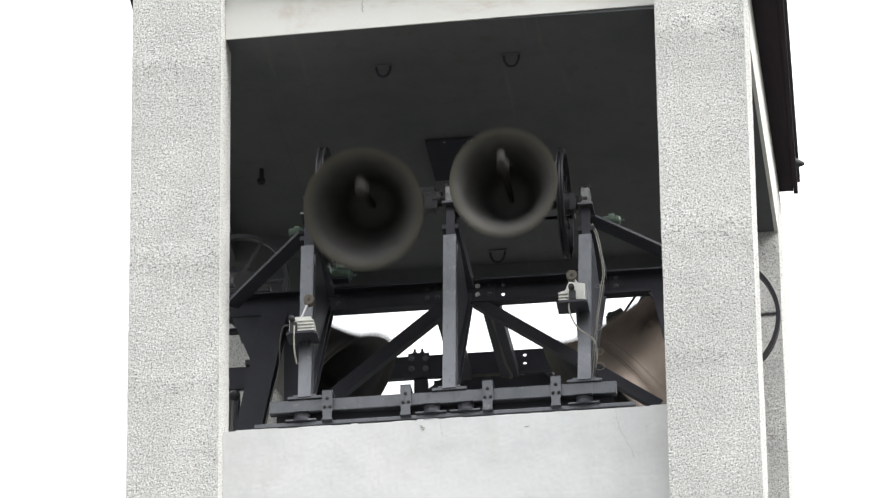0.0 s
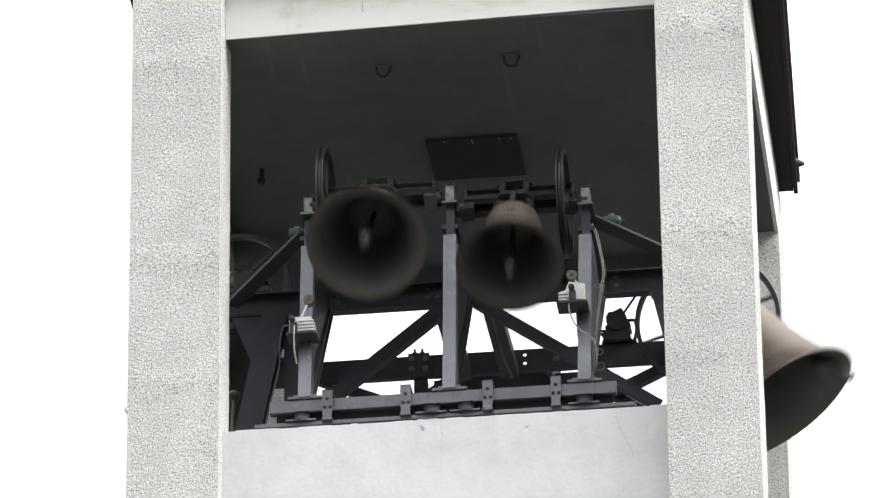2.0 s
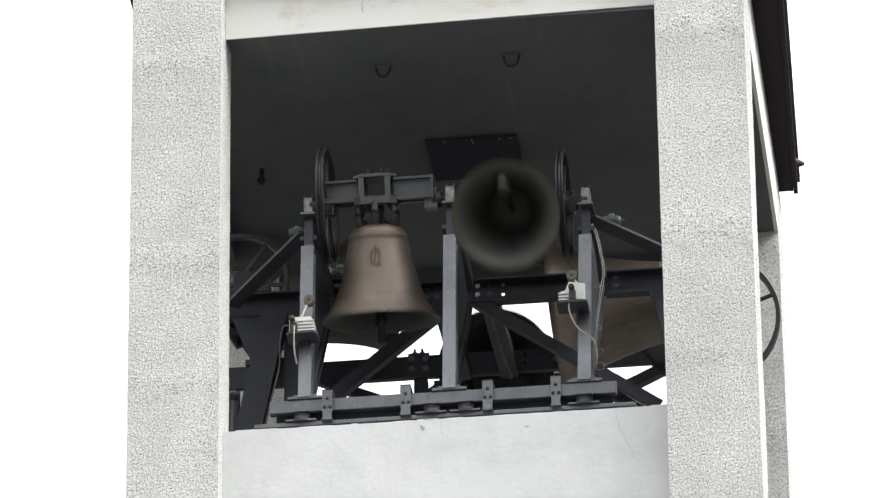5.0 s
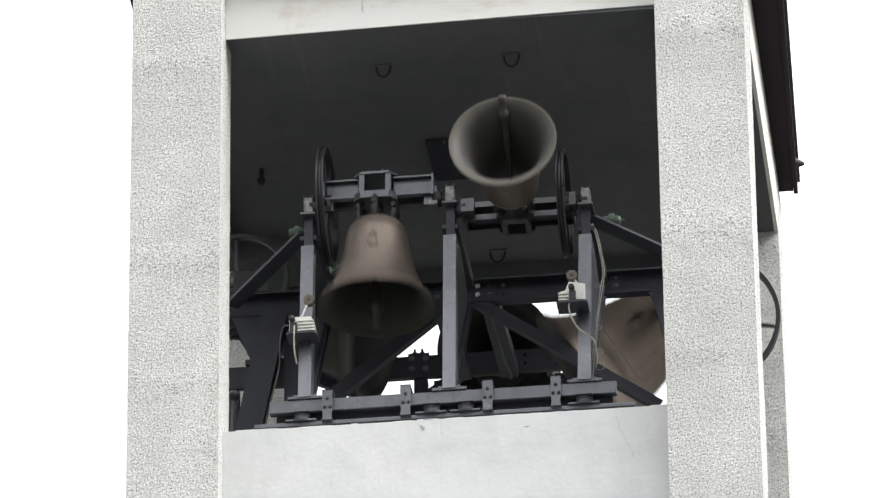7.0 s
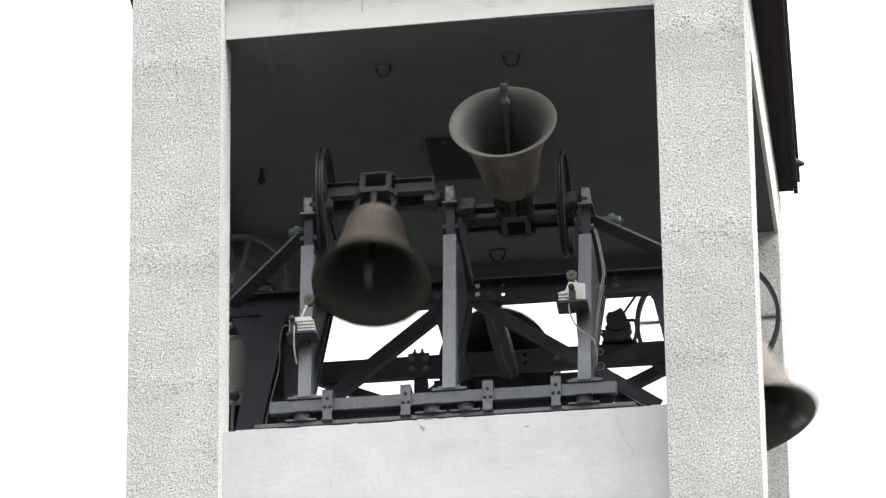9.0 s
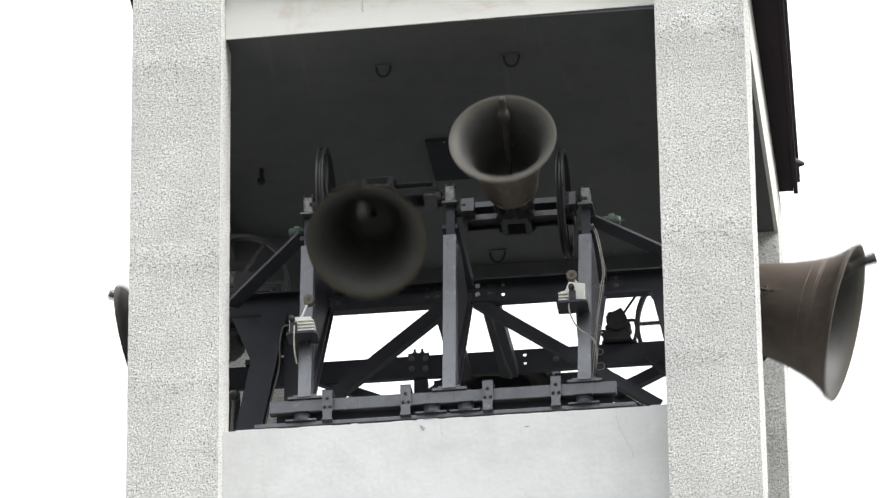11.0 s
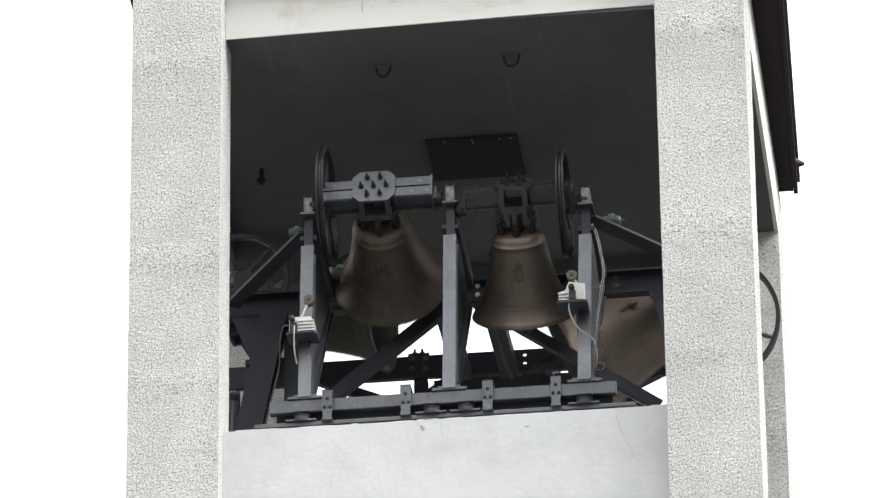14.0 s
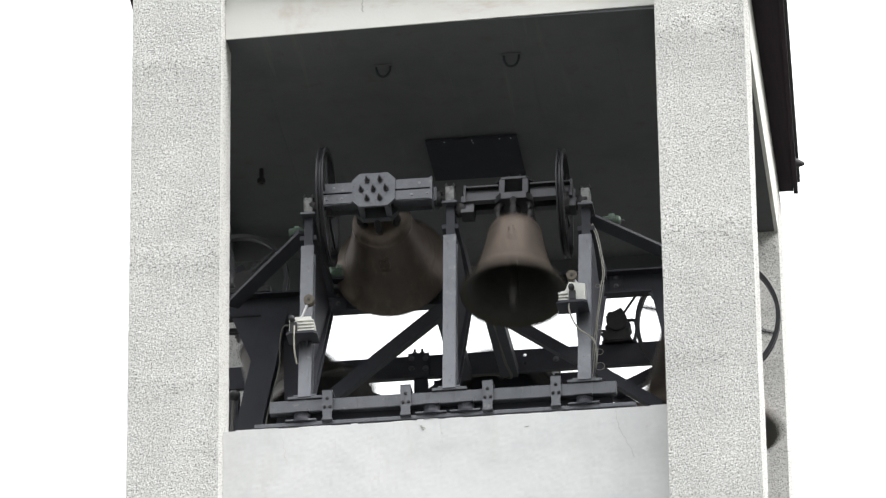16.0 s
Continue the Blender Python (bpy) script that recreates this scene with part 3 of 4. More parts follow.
BELLS["small left"] = make_bell((-0.59, 1.0, 2.30), 0.91, 0.925, 0.735, (-0.40, 0.44), -0.385, 0.465, 0.33, "mid-size bronze church bell swinging on a grey headstock", 0.09, CREST, 0.0)
BELLS["small right"] = make_bell((0.475, 1.0, 2.195), 0.82, 0.86, 0.67, (-0.38, 0.44), 0.38, 0.42, 0.29, "smaller bronze church bell swinging on a grey headstock", 0.09, CREST, 0.0, STEEL_MID)
BELLS["large right"] = make_bell((1.775, 2.66, 2.15), 1.26, 1.165, 1.0, (-0.5, 0.5), 0.44, 0.58, 0.40, "large bronze church bell with a cast cross on its side", 0.1, CROSS, 0.0, STEEL_SHADED, 1.15, -92.0)
BELLS["large left"] = make_bell((-1.782, 2.76, 2.258), 1.12, 1.018, 0.86, (-0.5, 0.5), 0.62, 0.43, 0.38, "large bronze church bell, shade in its colour, swinging out through the side opening", 0.1, None, 0.0, STEEL_SHADED, 1.6, 0.0, BRONZE_SHADED)
BELLS["middle"] = make_bell((0.05, 4.3, 2.36), 0.94, 0.90, 0.70, (-0.34, 0.34), -0.30, 0.17, 0.18, "bronze church bell, shade in its colour, hung behind the back beam", 0.0, None, 0.0, STEEL_SHADED, 1.0, 0.0, BRONZE_SHADED)
for x in (-0.36, 0.46):
    part("bearing_arm", steel((x, BACK_Y, 1.98), (x, 4.36, 2.3), 0.05, 0.1, "U", 0.012), STEEL_SHADED, frame_back, "dark steel arm that carries a bell")
BELLS["large right"][0].rotation_euler = (0, 0, radians(88.5))
BELLS["large left"][0].rotation_euler = (0, 0, radians(-97))

# ---- fittings of the trestle ----
part("web_plate", solid((-1.30, 0.55, 0.232), (1.22, 0.565, 0.36)), STEEL_SHADED, trestle, "dark steel web under the base beam")
for x0, x1 in ((-0.94, -0.862), (-0.354, -0.274), (0.259, 0.339), (0.77, 0.846)):
    bm = solid((x0, 0.425, 0.30), (x1, 0.437, 0.48), 0.003)
    box(bm, (x0, 0.425, 0.468), (x1, 0.575, 0.48), 0.003)
    box(bm, (x0 + 0.004, 0.415, 0.235), (x1 - 0.004, 0.43, 0.305), 0.004)
    box(bm, (x0, 0.40, 0.22), (x1, 0.46, 0.236), 0.003)
    clamp = part("beam_clamp", bm, STEEL, trestle, "grey steel strap clamp with bolts")
    xm = (x0 + x1) / 2
    for dx, z in ((0, 0.405), (-0.02, 0.335), (0.022, 0.335)):
        part("bolt", bolt_head(bmesh.new(), (xm + dx, 0.425, z), (0, -1, 0), 0.009, 0.012), IRON, clamp)
for x in (-1.1, -0.125, 0.13, 1.015):
    part("spring_pad", lathe([(0, 0), (0.1, 0), (0.1, 0.012), (0.07, 0.026), (0.062, 0.05), (0.062, 0.08), (0, 0.08)], 24, Matrix.Translation((x, 0.5, 0.232))), STEEL_SHADED, trestle, "round rubber-backed spring pad")
    part("pad_plate", solid((x - 0.115, 0.42, 0.234), (x + 0.115, 0.52, 0.248), 0.003), STEEL, trestle, "grey plate at the foot of the pad")
    part("pad_collar", solid((x - 0.062, 0.425, 0.312), (x + 0.062, 0.52, 0.34), 0.003), STEEL, trestle)
# gusset plates, stiffeners and bolts at the post heads
for xb, xt, zt in POSTS:
    part("head_plate", solid((xt - 0.058, 0.90, zt - 0.07), (xt + 0.058, 1.1, zt - 0.052), 0.003), STEEL, trestle)
    part("packing", solid((xt - 0.065, 0.93, zt - 0.28), (xt + 0.065, 1.07, zt - 0.24), 0.004), STEEL_SHADED, trestle)
    for dx in (-0.028, 0.028):
        part("bolt", bolt_head(bmesh.new(), (xt + dx, 0.96, zt + 0.09), (0, 0, 1), 0.014, 0.02), IRON, trestle)
for x, y, z, s in ((-0.12, 0.99, 2.30, 1), (0.065, 0.99, 2.195, 1), (1.0, 0.99, 2.195, 1), (-1.07, 0.99, 2.295, 1)):
    part("bearing_housing", rod((x - 0.035, y, z), (x + 0.035, y, z), 0.062, seg=24), IRON, trestle, "dark round bearing housing", True)

# white paints sky brightness onto two bolts that stand in for holes
HOLE_WHITE = material("hole_white", (0.85, 0.85, 0.84), 0.5, 0, [(60, (0.75, 0.75, 0.73), 0.55, 0.75)])
# bolts, splice plates and pedestals on the bearer beams
for x0, x1 in ((-0.36, -0.13), (0.02, 0.31), (-1.09, -0.97), (1.1, 1.2)):
    part("splice_plate", solid((x0, FRONT_Y + 0.022, 1.9), (min(x1, 0.2) if x0 == 0.02 else x1, FRONT_Y + 0.0355, 2.064), 0.002), STEEL_SHADED, frame_back)
for x in (-0.33, -0.25, -0.17, 0.066, 0.16, -1.03, 1.15):
    for z in (1.972, 2.048):
        part("bolt", bolt_head(bmesh.new(), (x, FRONT_Y + 0.022, z), (0, -1, 0), 0.014, 0.014), HOLE_WHITE if x == 0.066 else STEEL_MID, frame_back)
part("splice_plate", solid((-0.64, BACK_Y - 0.064, 1.9), (-0.47, BACK_Y - 0.0505, 2.11), 0.002), STEEL_SHADED, frame_back)
for x, z in ((-0.613, 2.065), (-0.5, 2.06), (-0.613, 1.975), (-0.5, 1.97), (0.55, 1.98), (0.66, 1.98)):
    part("bolt", bolt_head(bmesh.new(), (x, BACK_Y - 0.064, z), (0, -1, 0), 0.017, 0.014), STEEL, frame_back)
for x in (-0.59, -0.53):
    part("bolt", bolt_head(bmesh.new(), (x, BACK_Y - 0.03, BEAM_TOP), (0, 0, 1), 0.02, 0.04), IRON, frame_back)
for x in (-1.76, 1.77):
    for y in (FRONT_Y + 0.02, BACK_Y - 0.02):
        bm = solid((x - 0.2, y - 0.06, BEAM_TOP), (x + 0.2, y + 0.06, BEAM_TOP + 0.05), 0.006)
        rod((x, y - 0.055, BEAM_TOP + 0.1), (x, y + 0.055, BEAM_TOP + 0.1), 0.095, bm, 24)
        part("bearing_pedestal", bm, IRON, frame_back, "dark cast bearing pedestal")


part("lower_beam", steel((-0.5, 3.9, 2.063), (0.9, 3.9, 2.063), 0.08, 0.13, "U", 0.012), STEEL_SHADED, frame_back, "dark steel beam behind and below the bearer")
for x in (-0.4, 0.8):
    part("hanger_bracket", steel((x, BACK_Y + 0.04, 1.9), (x, 3.9, 2.063), 0.05, 0.07, "L", 0.01), STEEL_SHADED, frame_back, "dark steel hanger under the beam")
part("brace", steel((-1.36, BACK_Y, 1.945), (-0.86, BACK_Y, 1.73), 0.06, 0.08, "L", 0.012), STEEL_SHADED, frame_back)
part("hanger_bracket", solid((-0.60, BACK_Y - 0.03, 1.72), (-0.49, BACK_Y + 0.05, 1.898), 0.006), STEEL_SHADED, frame_back, "dark steel bracket under the splice")
part("hanger_bracket", solid((-0.43, BACK_Y + 0.02, 1.62), (-0.37, BACK_Y + 0.07, 1.898), 0.006), STEEL_SHADED, frame_back, "dark steel bracket under the splice")
part("hanger_bracket", steel((0.84, BACK_Y, 1.898), (0.89, BACK_Y, 1.6), 0.06, 0.06, "L", 0.01, (0, 1, 0)), STEEL_SHADED, frame_back, "dark steel hanger under the beam")
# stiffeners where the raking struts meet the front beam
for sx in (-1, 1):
    part("knee_plate", prism(bmesh.new(), [(sx * 1.86, 1.865), (sx * 1.40, 1.865), (sx * 1.44, 1.80), (sx * 1.60, 1.46), (sx * 1.70, 1.46)], Matrix.Translation((0, 1.96, 0)) @ Matrix.Rotation(radians(90), 4, "X"), 0.014), STEEL_SHADED, frame_back, "dark steel knee plate under the beam")
# bolt holes left open in the beams
def drill(beam, holes, y):
    bm = bmesh.new()
    for x, z in holes:
        rod((x, y - 0.2, z), (x, y + 0.2, z), 0.015, bm, 14)
    cutter = link_mesh("cutter", bm, IRON)
    cut = beam.modifiers.new("holes", "BOOLEAN")
    cut.object, cut.solver = cutter, "EXACT"
    beam_eval = beam.evaluated_get(bpy.context.evaluated_depsgraph_get())
    done = bpy.data.meshes.new_from_object(beam_eval)
    beam.modifiers.clear()
    beam.data = done
    bpy.data.objects.remove(cutter)


bpy.context.view_layer.update()
drill(front_beam, [(0.265, 2.052), (0.264, 1.972)], FRONT_Y)
drill(back_beam, [(0.299, 2.042), (0.298, 1.968)], BACK_Y)


# ---- limit switches on brackets at two posts ----
ROLLER = material("bronze_roller", (0.10, 0.085, 0.065), 0.5, 0.4, [(40, (0.06, 0.052, 0.045), 0.5, 0.75)])


def limit_switch(at, flip, label):
    x, y, z = at
    box_thing = thing("limit_switch", at, label, "switch", "limit switches on the posts")
    bm = prism(bmesh.new(), [(-0.095, 0), (0.09, 0), (0.094, 0.05), (0.07, 0.135), (-0.095, 0.135)] if not flip else [(-0.09, 0), (0.1, 0), (0.1, 0.15), (-0.02, 0.17), (-0.05, 0.1), (-0.09, 0.09)], Matrix.Translation((x, y + 0.05, z)) @ Matrix.Rotation(radians(90), 4, "X"), 0.12)
    body = part("housing", bm, CASTING, box_thing, "cream cast housing")
    for k in range(4):
        zz = z + 0.012 + 0.027 * k
        if not flip:
            part("rib", solid((x - 0.03, y - 0.085, zz), (x + 0.102 - 0.004 * k, y + 0.055, zz + 0.013), 0.003), CASTING, body)
        elif k < 3:
            part("rib", solid((x - 0.1, y - 0.085, zz), (x - 0.03, y + 0.055, zz + 0.013), 0.003), CASTING, body)
    part("gland", solid((x - 0.088 if not flip else x - 0.02, y - 0.1, z + 0.01), (x - 0.035 if not flip else x + 0.03, y - 0.07, z + 0.085), 0.004), RUBBER, body, "black cable gland")
    gx = x - 0.07 if not flip else x - 0.0
    part("knob", rod((gx, y - 0.12, z + 0.11), (gx, y - 0.06, z + 0.115), 0.022, seg=16), RUBBER, body, "black knob", True)
    pl = prism(bmesh.new(), [(-0.115, -0.09), (-0.085, -0.12), (0.09, -0.12), (0.118, -0.09), (0.118, 0.08), (-0.115, 0.08)], Matrix.Translation((x, y, z - 0.022)), 0.02)
    prism(pl, [(0, 0), (0.1, 0), (0.1, -0.2)], Matrix.Translation((x + 0.02, y + 0.0, z - 0.022)) @ Matrix.Rotation(radians(90), 4, "Z") @ Matrix.Rotation(radians(90), 4, "X"), 0.014)
    part("bracket", pl, STEEL_SHADED, box_thing, "grey steel bracket")
    top = (x + 0.05, y - 0.02, z + 0.29) if not flip else (x + 0.0, y - 0.02, z + 0.24)
    foot = (x - 0.02, y - 0.02, z + 0.12) if not flip else (x + 0.06, y - 0.02, z + 0.13)
    part("lever", rod(foot, top, 0.010, seg=10), SCREW, box_thing, "bright steel lever")
    part("roller", rod((top[0], y - 0.05, top[2]), (top[0], y + 0.01, top[2]), 0.04, seg=24), ROLLER, box_thing, "dark bronze roller")
    part("pin", rod((top[0], y - 0.056, top[2]), (top[0], y + 0.012, top[2]), 0.012, seg=10), IRON, box_thing)
    return box_thing


limit_switch((-1.1, 0.55, 0.985), False, "cream ribbed limit switch with roller on a post bracket")
limit_switch((0.94, 0.55, 1.10), True, "cream limit switch with lever on a post bracket")


def cable(points, r, mat, label):
    bm = tube(points, r)
    for f in bm.faces:
        f.smooth = True
    return tagged(link_mesh("cable", bm, mat), label, "cable")


cable([(0.93, 0.47, 1.14), (0.92, 0.45, 1.02), (0.98, 0.47, 0.88), (1.09, 0.52, 0.80), (1.11, 0.56, 0.70), (1.095, 0.6, 0.6)], 0.0065, CABLE, "grey flexible cable hanging from a limit switch")
for k in range(2):
    d = 0.016 * k
    cable([(1.05 + d, 0.98, 2.0), (1.10 + d, 0.9, 1.84), (1.148 + d * 0.7, 0.82, 1.52), (1.13 + d, 0.8, 1.36), (1.10 + d * 0.6, 0.78, 1.12), (1.065 + d, 0.72, 0.78), (1.04 + d, 0.62, 0.445)], 0.004, CABLE, "pale cable tied along a steel post")
for z, r in ((1.35, 0.022), (0.80, 0.035), (0.68, 0.045), (1.0, 0.025)):
    bm = ring(r * 0.8, 0.002, Matrix.Translation((1.115, 0.74, z)) @ Matrix.Rotation(radians(75), 4, "X"), 24, 6)
    tagged(link_mesh("cable_tie", bm, CABLE), "pale wire loop tying cables at a post", "cable tie", "cable ties")
cable([(-1.17, 0.5, 1.06), (-1.25, 0.55, 1.08), (-1.285, 0.62, 0.98), (-1.30, 0.68, 0.80), (-1.375, 0.7, 0.5), (-1.42, 0.7, 0.2), (-1.44, 0.7, -0.3)], 0.006, CABLE_DARK, "dark cable running down beside a post")
cable([(-1.15, 0.44, 1.03), (-1.152, 0.43, 0.92), (-1.15, 0.45, 0.82), (-1.14, 0.5, 0.74)], 0.007, CABLE, "pale cable hanging from a limit switch")
cable([(0.15, 2.0, 1.84), (0.16, 2.5, 1.86), (0.17, 3.0, 1.85), (0.19, 3.28, 1.84), (0.05, 3.27, 1.87), (-0.3, 3.27, 1.86)], 0.011, CABLE_DARK, "dark cable clipped along the link beam")


# ---- drives ----
def drive_motor(at, turn, size, label):
    m = Matrix.Translation(at) @ Matrix.Rotation(radians(turn), 4, "Z")
    motor = thing("drive_motor", at, label, "motor", "bell drive motors")
    bm = lathe([(0, -size), (size * 0.5, -size), (size * 0.55, -size * 0.9), (size * 0.55, size * 0.7), (size * 0.4, size), (0, size)], 24, m @ Matrix.Rotation(radians(90), 4, "Y"))
    can = part("motor_can", bm, GREEN, motor, "green enamelled motor can", True)
    for k in range(6):
        part("cooling_fin", ring(size * 0.56, size * 0.04, m @ Matrix.Translation((-size * 0.6 + k * size * 0.22, 0, 0)) @ Matrix.Rotation(radians(90), 4, "Y"), 24, 6), GREEN, can)
    part("terminal_box", box(bmesh.new(), (at[0] - size * 0.35, at[1] - size * 0.35, at[2] + size * 0.4), (at[0] + size * 0.35, at[1] + size * 0.35, at[2] + size * 0.75), 0.004), GREEN, motor)
    part("mounting_foot", box(bmesh.new(), (at[0] - size * 0.7, at[1] - size * 0.5, at[2] - size * 0.72), (at[0] + size * 0.7, at[1] + size * 0.5, at[2] - size * 0.5), 0.003), STEEL_SHADED, motor)
    part("shaft", rod(m @ Vector((size, 0, 0)), m @ Vector((size * 1.4, 0, 0)), size * 0.12), BOLT, motor, "steel shaft")


drive_motor((1.19, 1.28, 2.165), 0, 0.07, "green electric drive motor on the trestle brace")
drive_motor((-1.24, 1.2, 2.20), 0, 0.06, "green electric drive motor on the trestle brace")
drive_motor((-0.99, 1.86, 2.15), 20, 0.09, "green electric drive motor above the bearer beam")
gear = thing("gear_motor", (1.04, 3.3, BEAM_TOP), "black gear motor with a rod on the back beam", "motor")
bm = prism(bmesh.new(), [(0.93, BEAM_TOP), (1.17, BEAM_TOP), (1.13, BEAM_TOP + 0.1), (1.12, BEAM_TOP + 0.2), (0.99, BEAM_TOP + 0.2), (0.975, BEAM_TOP + 0.1)], Matrix.Translation((0, 3.4, 0)) @ Matrix.Rotation(radians(90), 4, "X"), 0.16)
bmesh.ops.bevel(bm, geom=list(bm.edges), offset=0.01, segments=2, affect="EDGES")
rod((1.05, 3.22, BEAM_TOP + 0.17), (1.05, 3.42, BEAM_TOP + 0.17), 0.085, bm, 20)
rod((0.98, 3.3, BEAM_TOP + 0.2), (1.1, 3.3, BEAM_TOP + 0.27), 0.05, bm, 16)
for x, z, r in ((0.955, 0.06, 0.03), (0.975, 0.12, 0.022), (1.13, 0.13, 0.03), (1.0, 0.23, 0.028)):
    rod((x, 3.24, BEAM_TOP + z), (x, 3.38, BEAM_TOP + z), r, bm, 12)
part("gear_case", bm, IRON, gear)
part("conduit", tube([(1.13, 3.3, BEAM_TOP + 0.2), (1.19, 3.3, BEAM_TOP + 0.19), (1.2, 3.3, BEAM_TOP + 0.1), (1.18, 3.3, BEAM_TOP + 0.01)], 0.014), IRON, gear, "bent black conduit", True)
part("lifting_eye", ring(0.022, 0.009, Matrix.Translation((0.935, 3.3, BEAM_TOP + 0.1)) @ Matrix.Rotation(radians(90), 4, "X"), 16, 6), IRON, gear)
part("push_rod", rod((1.07, 3.3, BEAM_TOP + 0.22), (1.24, 3.3, 2.56), 0.01), IRON, gear)
part("base", solid((0.92, 3.28, BEAM_TOP), (1.2, 3.4, BEAM_TOP + 0.02)), STEEL_SHADED, gear)

# gear box of the large wheel, on the end of the front beam
gearbox = thing("gear_box", (-1.72, 2.08, 2.08), "dark cast gear box on the end of the bearer beam", "gear box")
bm = prism(bmesh.new(), [(-1.98, 0), (-1.52, 0), (-1.53, 0.04), (-1.60, 0.06), (-1.68, 0.09), (-1.73, 0.125), (-1.79, 0.13), (-1.85, 0.1), (-1.98, 0.05)], Matrix.Translation((0, 2.14, 2.08)) @ Matrix.Rotation(radians(90), 4, "X"), 0.1)
bmesh.ops.bevel(bm, geom=list(bm.edges), offset=0.006, segments=2, affect="EDGES")
part("casing", bm, IRON, gearbox)
for x, z in ((-1.9, 0.05), (-1.76, 0.08), (-1.60, 0.03)):
    part("bolt", bolt_head(bmesh.new(), (x, 2.04, 2.08 + z), (0, -1, 0), 0.011, 0.01), STEEL_MID, gearbox)

# hand lever with a black ball
lever = thing("hand_lever", (-1.71, 0.9, -0.3), "black ball-headed hand lever beside the pier", "lever")
part("lever_rod", rod((-1.72, 0.9, -0.3), (-1.68, 0.9, 0.68), 0.012), CABLE_DARK, lever, "thin steel rod")
bm = bmesh.new()
bmesh.ops.create_uvsphere(bm, u_segments=20, v_segments=12, radius=0.046, matrix=Matrix.Translation((-1.675, 0.9, 0.70)))
part("ball_grip", bm, RUBBER, lever, "black ball grip", True)


# ---- ceiling fittings ----
def hook(x, y, z, s=1.0):
    h = thing("ceiling_hook", (x, y, z), "rusty steel lifting loop set in the ceiling", "hook", "ceiling hooks")
    part("loop", tube([(x - 0.075 * s, y, z + 0.02), (x - 0.07 * s, y, z - 0.05 * s), (x - 0.04 * s, y, z - 0.11 * s), (x, y, z - 0.125 * s), (x + 0.04 * s, y, z - 0.11 * s), (x + 0.07 * s, y, z - 0.05 * s), (x + 0.075 * s, y, z + 0.02)], 0.010, 8, 5), STEEL_SHADED, h, "", True)
    part("anchor_plate", solid((x - 0.1 * s, y - 0.03, z - 0.006), (x + 0.1 * s, y + 0.03, z), 0.002), SLAB, h)


for x, y, z, s in ((-0.51, 0.82, 3.4, 0.75), (0.49, 0.78, 3.4, 0.8), (0.009, 4.128, 3.4, 0.82)):
    hook(x, y, z, s)
bm_h = thing("ceiling_bolt", (-1.7, 2.4, 3.4), "short steel hanger bolt in the ceiling", "bolt")
part("hanger", rod((-1.7, 2.4, 3.26), (-1.7, 2.4, 3.4), 0.018), IRON, bm_h)
part("nut", rod((-1.7, 2.4, 3.27), (-1.7, 2.4, 3.31), 0.035, seg=6), IRON, bm_h)
hatch = thing("ceiling_hatch", (0.02, 2.42, 3.4), "dark panel screwed to the ceiling in place of a hatch recess", "hatch")
# flat panel instead of an open recess; its black is the recess's shade
part("cover", solid((-0.34, 2.08, 3.375), (0.39, 2.76, 3.399), 0.003), HATCH, hatch, "near-black panel with the recess's shade in its colour")
for x in (-0.19, 0.03, 0.035, 0.25, 0.34):
    part("screw", bolt_head(bmesh.new(), (x, 2.10 if x != 0.035 else 2.14, 3.375), (0, 0, -1), 0.004, 0.004), SCREW, hatch, "bright screw head")

# ---- cracks and chips in the render ----
CRACK = material("crack_shadow", (0.46, 0.45, 0.42), 0.95)


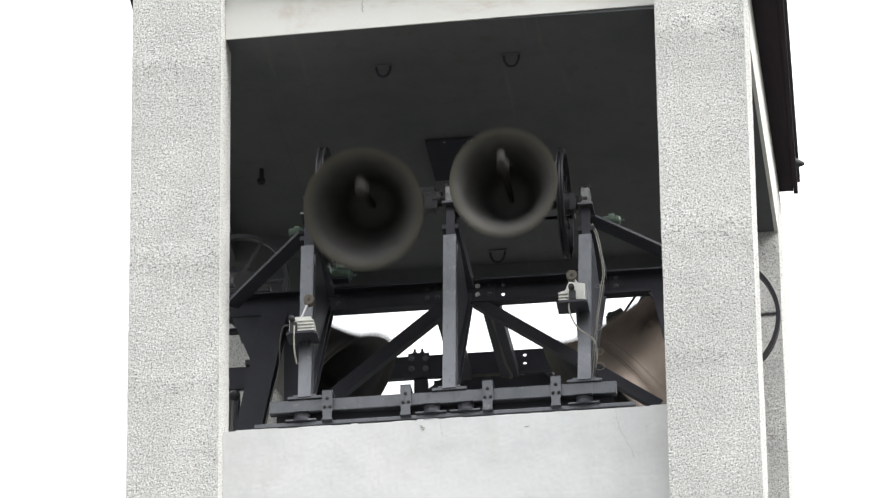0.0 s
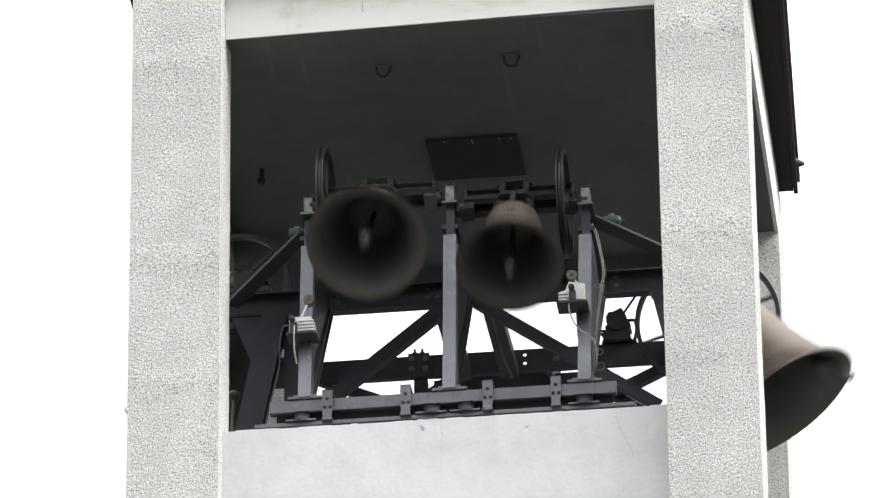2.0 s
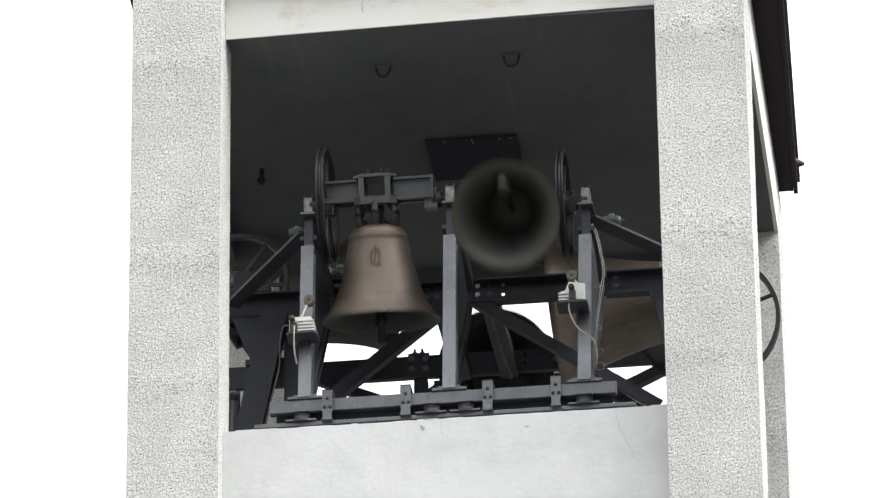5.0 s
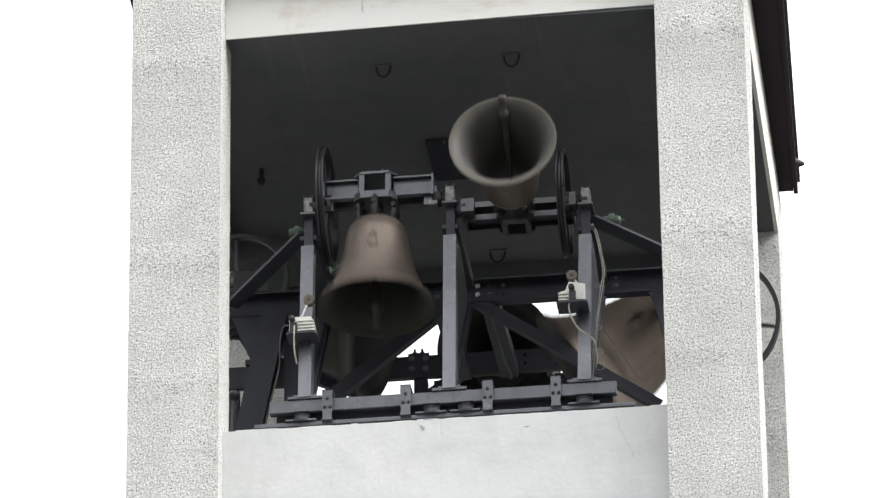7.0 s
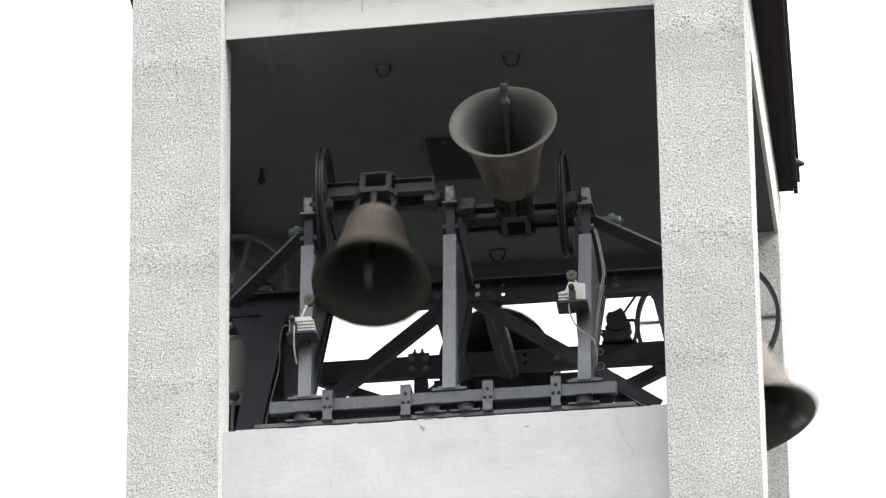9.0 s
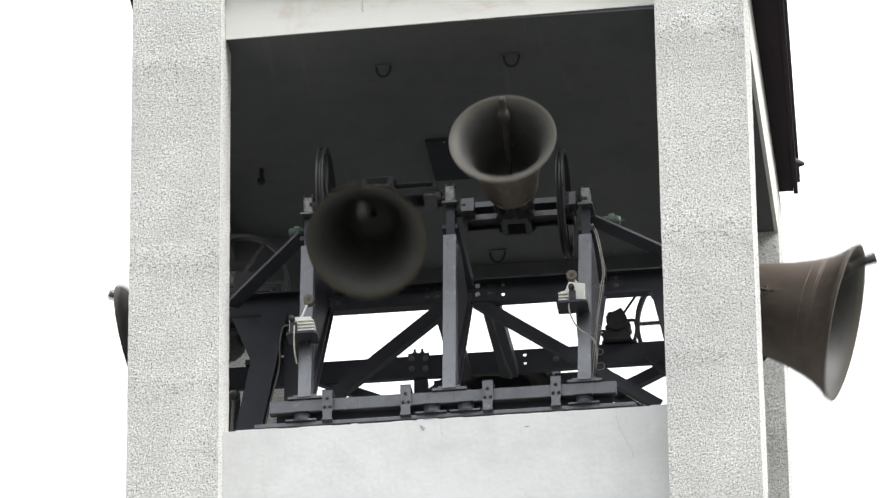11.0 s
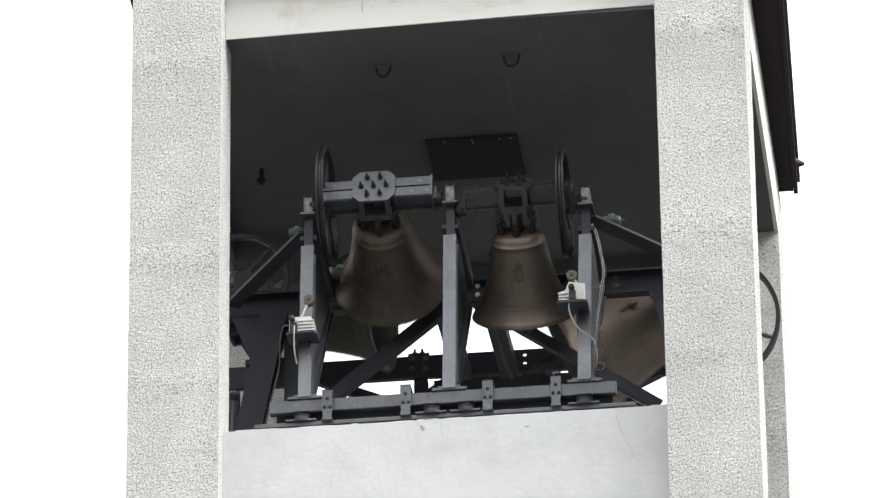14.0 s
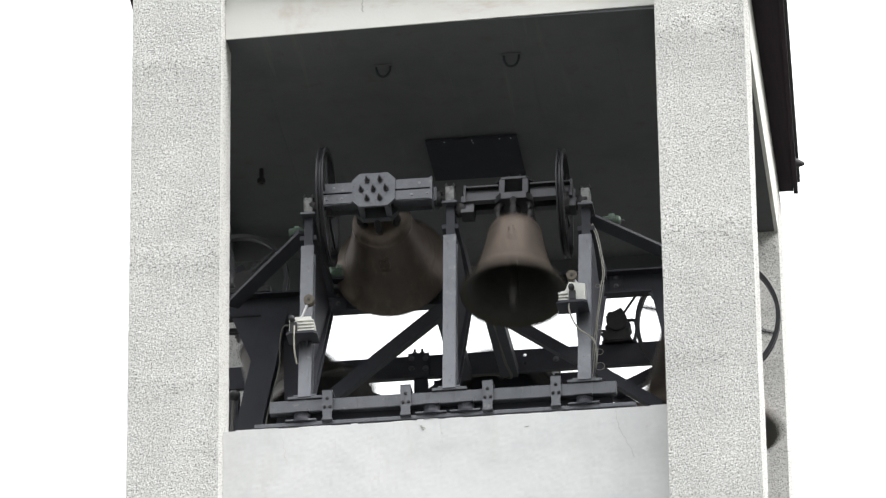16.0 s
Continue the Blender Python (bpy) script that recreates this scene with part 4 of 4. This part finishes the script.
def crack(parent, points, r, y):
    pts = []
    for (xa, za), (xb, zb) in zip(points, points[1:]):
        for k in range(5):
            s = k / 5
            pts.append((xa + (xb - xa) * s + random.uniform(-0.008, 0.008), y, za + (zb - za) * s))
    bm = tube(pts, r, 5, 2)
    ob = link_mesh("crack", bm, CRACK)
    ob.parent = parent


crack(lintel_front, [(-0.60, 3.85), (-0.595, 3.70), (-0.59, 3.60), (-0.585, 3.53)], 0.0035, 0.2)
crack(parapet_front, [(1.27, 0.06), (1.29, -0.08), (1.34, -0.2), (1.42, -0.36)], 0.0016, 0.199)
crack(parapet_front, [(-1.2, 0.0), (-1.19, -0.12), (-1.17, -0.25)], 0.0012, 0.199)
crack(parapet_front, [(-0.02, 0.07), (-0.02, -0.15), (-0.03, -0.35)], 0.0006, 0.199)
crack(parapet_front, [(-0.17, 0.03), (-0.155, 0.01), (-0.15, -0.01)], 0.006, 0.199)
crack(parapet_front, [(0.6, -0.03), (0.64, -0.025)], 0.003, 0.199)


# ---- movement ----
# amplitude in degrees, lean of the rest position, heading of the axle, times of the outer turning points
SWINGS = {
    "small left": (92, 0, 0, [0.29, 2.36, 4.435, 6.50, 8.56, 10.635, 12.755, 14.825]),
    "small right": (112, 0, 0, [0.30, 2.445, 4.63, 6.815, 8.985, 11.175, 13.33, 15.495]),
    "large right": (86.5, 0.3, 88.5, [1.553, 3.875, 6.18, 8.475, 10.785, 13.115, 15.415]),
    "large left": (99.0, 1.5, -97, [1.545, 3.818, 6.115, 8.412, 10.755, 12.986, 15.321]),
    "middle": (78, 0, 0, [0.48, 2.65, 4.82, 7.0, 9.17, 11.34, 13.49, 15.68]),
}


def motions():
    for key, (amplitude, lean, heading, peaks) in SWINGS.items():
        bell, clapper, reach = BELLS[key]
        angle = swing(amplitude, peaks)
        x, y, z = bell.location
        cx, cy, cz = clapper.location
        times = [i / 10 for i in range(161)]
        walk(bell, [(t, pose(x, y, z, -angle(t)[0] - lean, 0, heading)) for t in times])
        rows = []
        for t in times:
            u = angle(t)[1] - (0.09 if heading else 0.03)
            c = math.cos(2 * math.pi * u)
            s = math.copysign(max(0.0, min(1.0, 1.5 * (abs(c) - 0.2))), c)
            rows.append((t, pose(cx, cy, cz, -reach * s)))
        walk(clapper, rows)


motions()
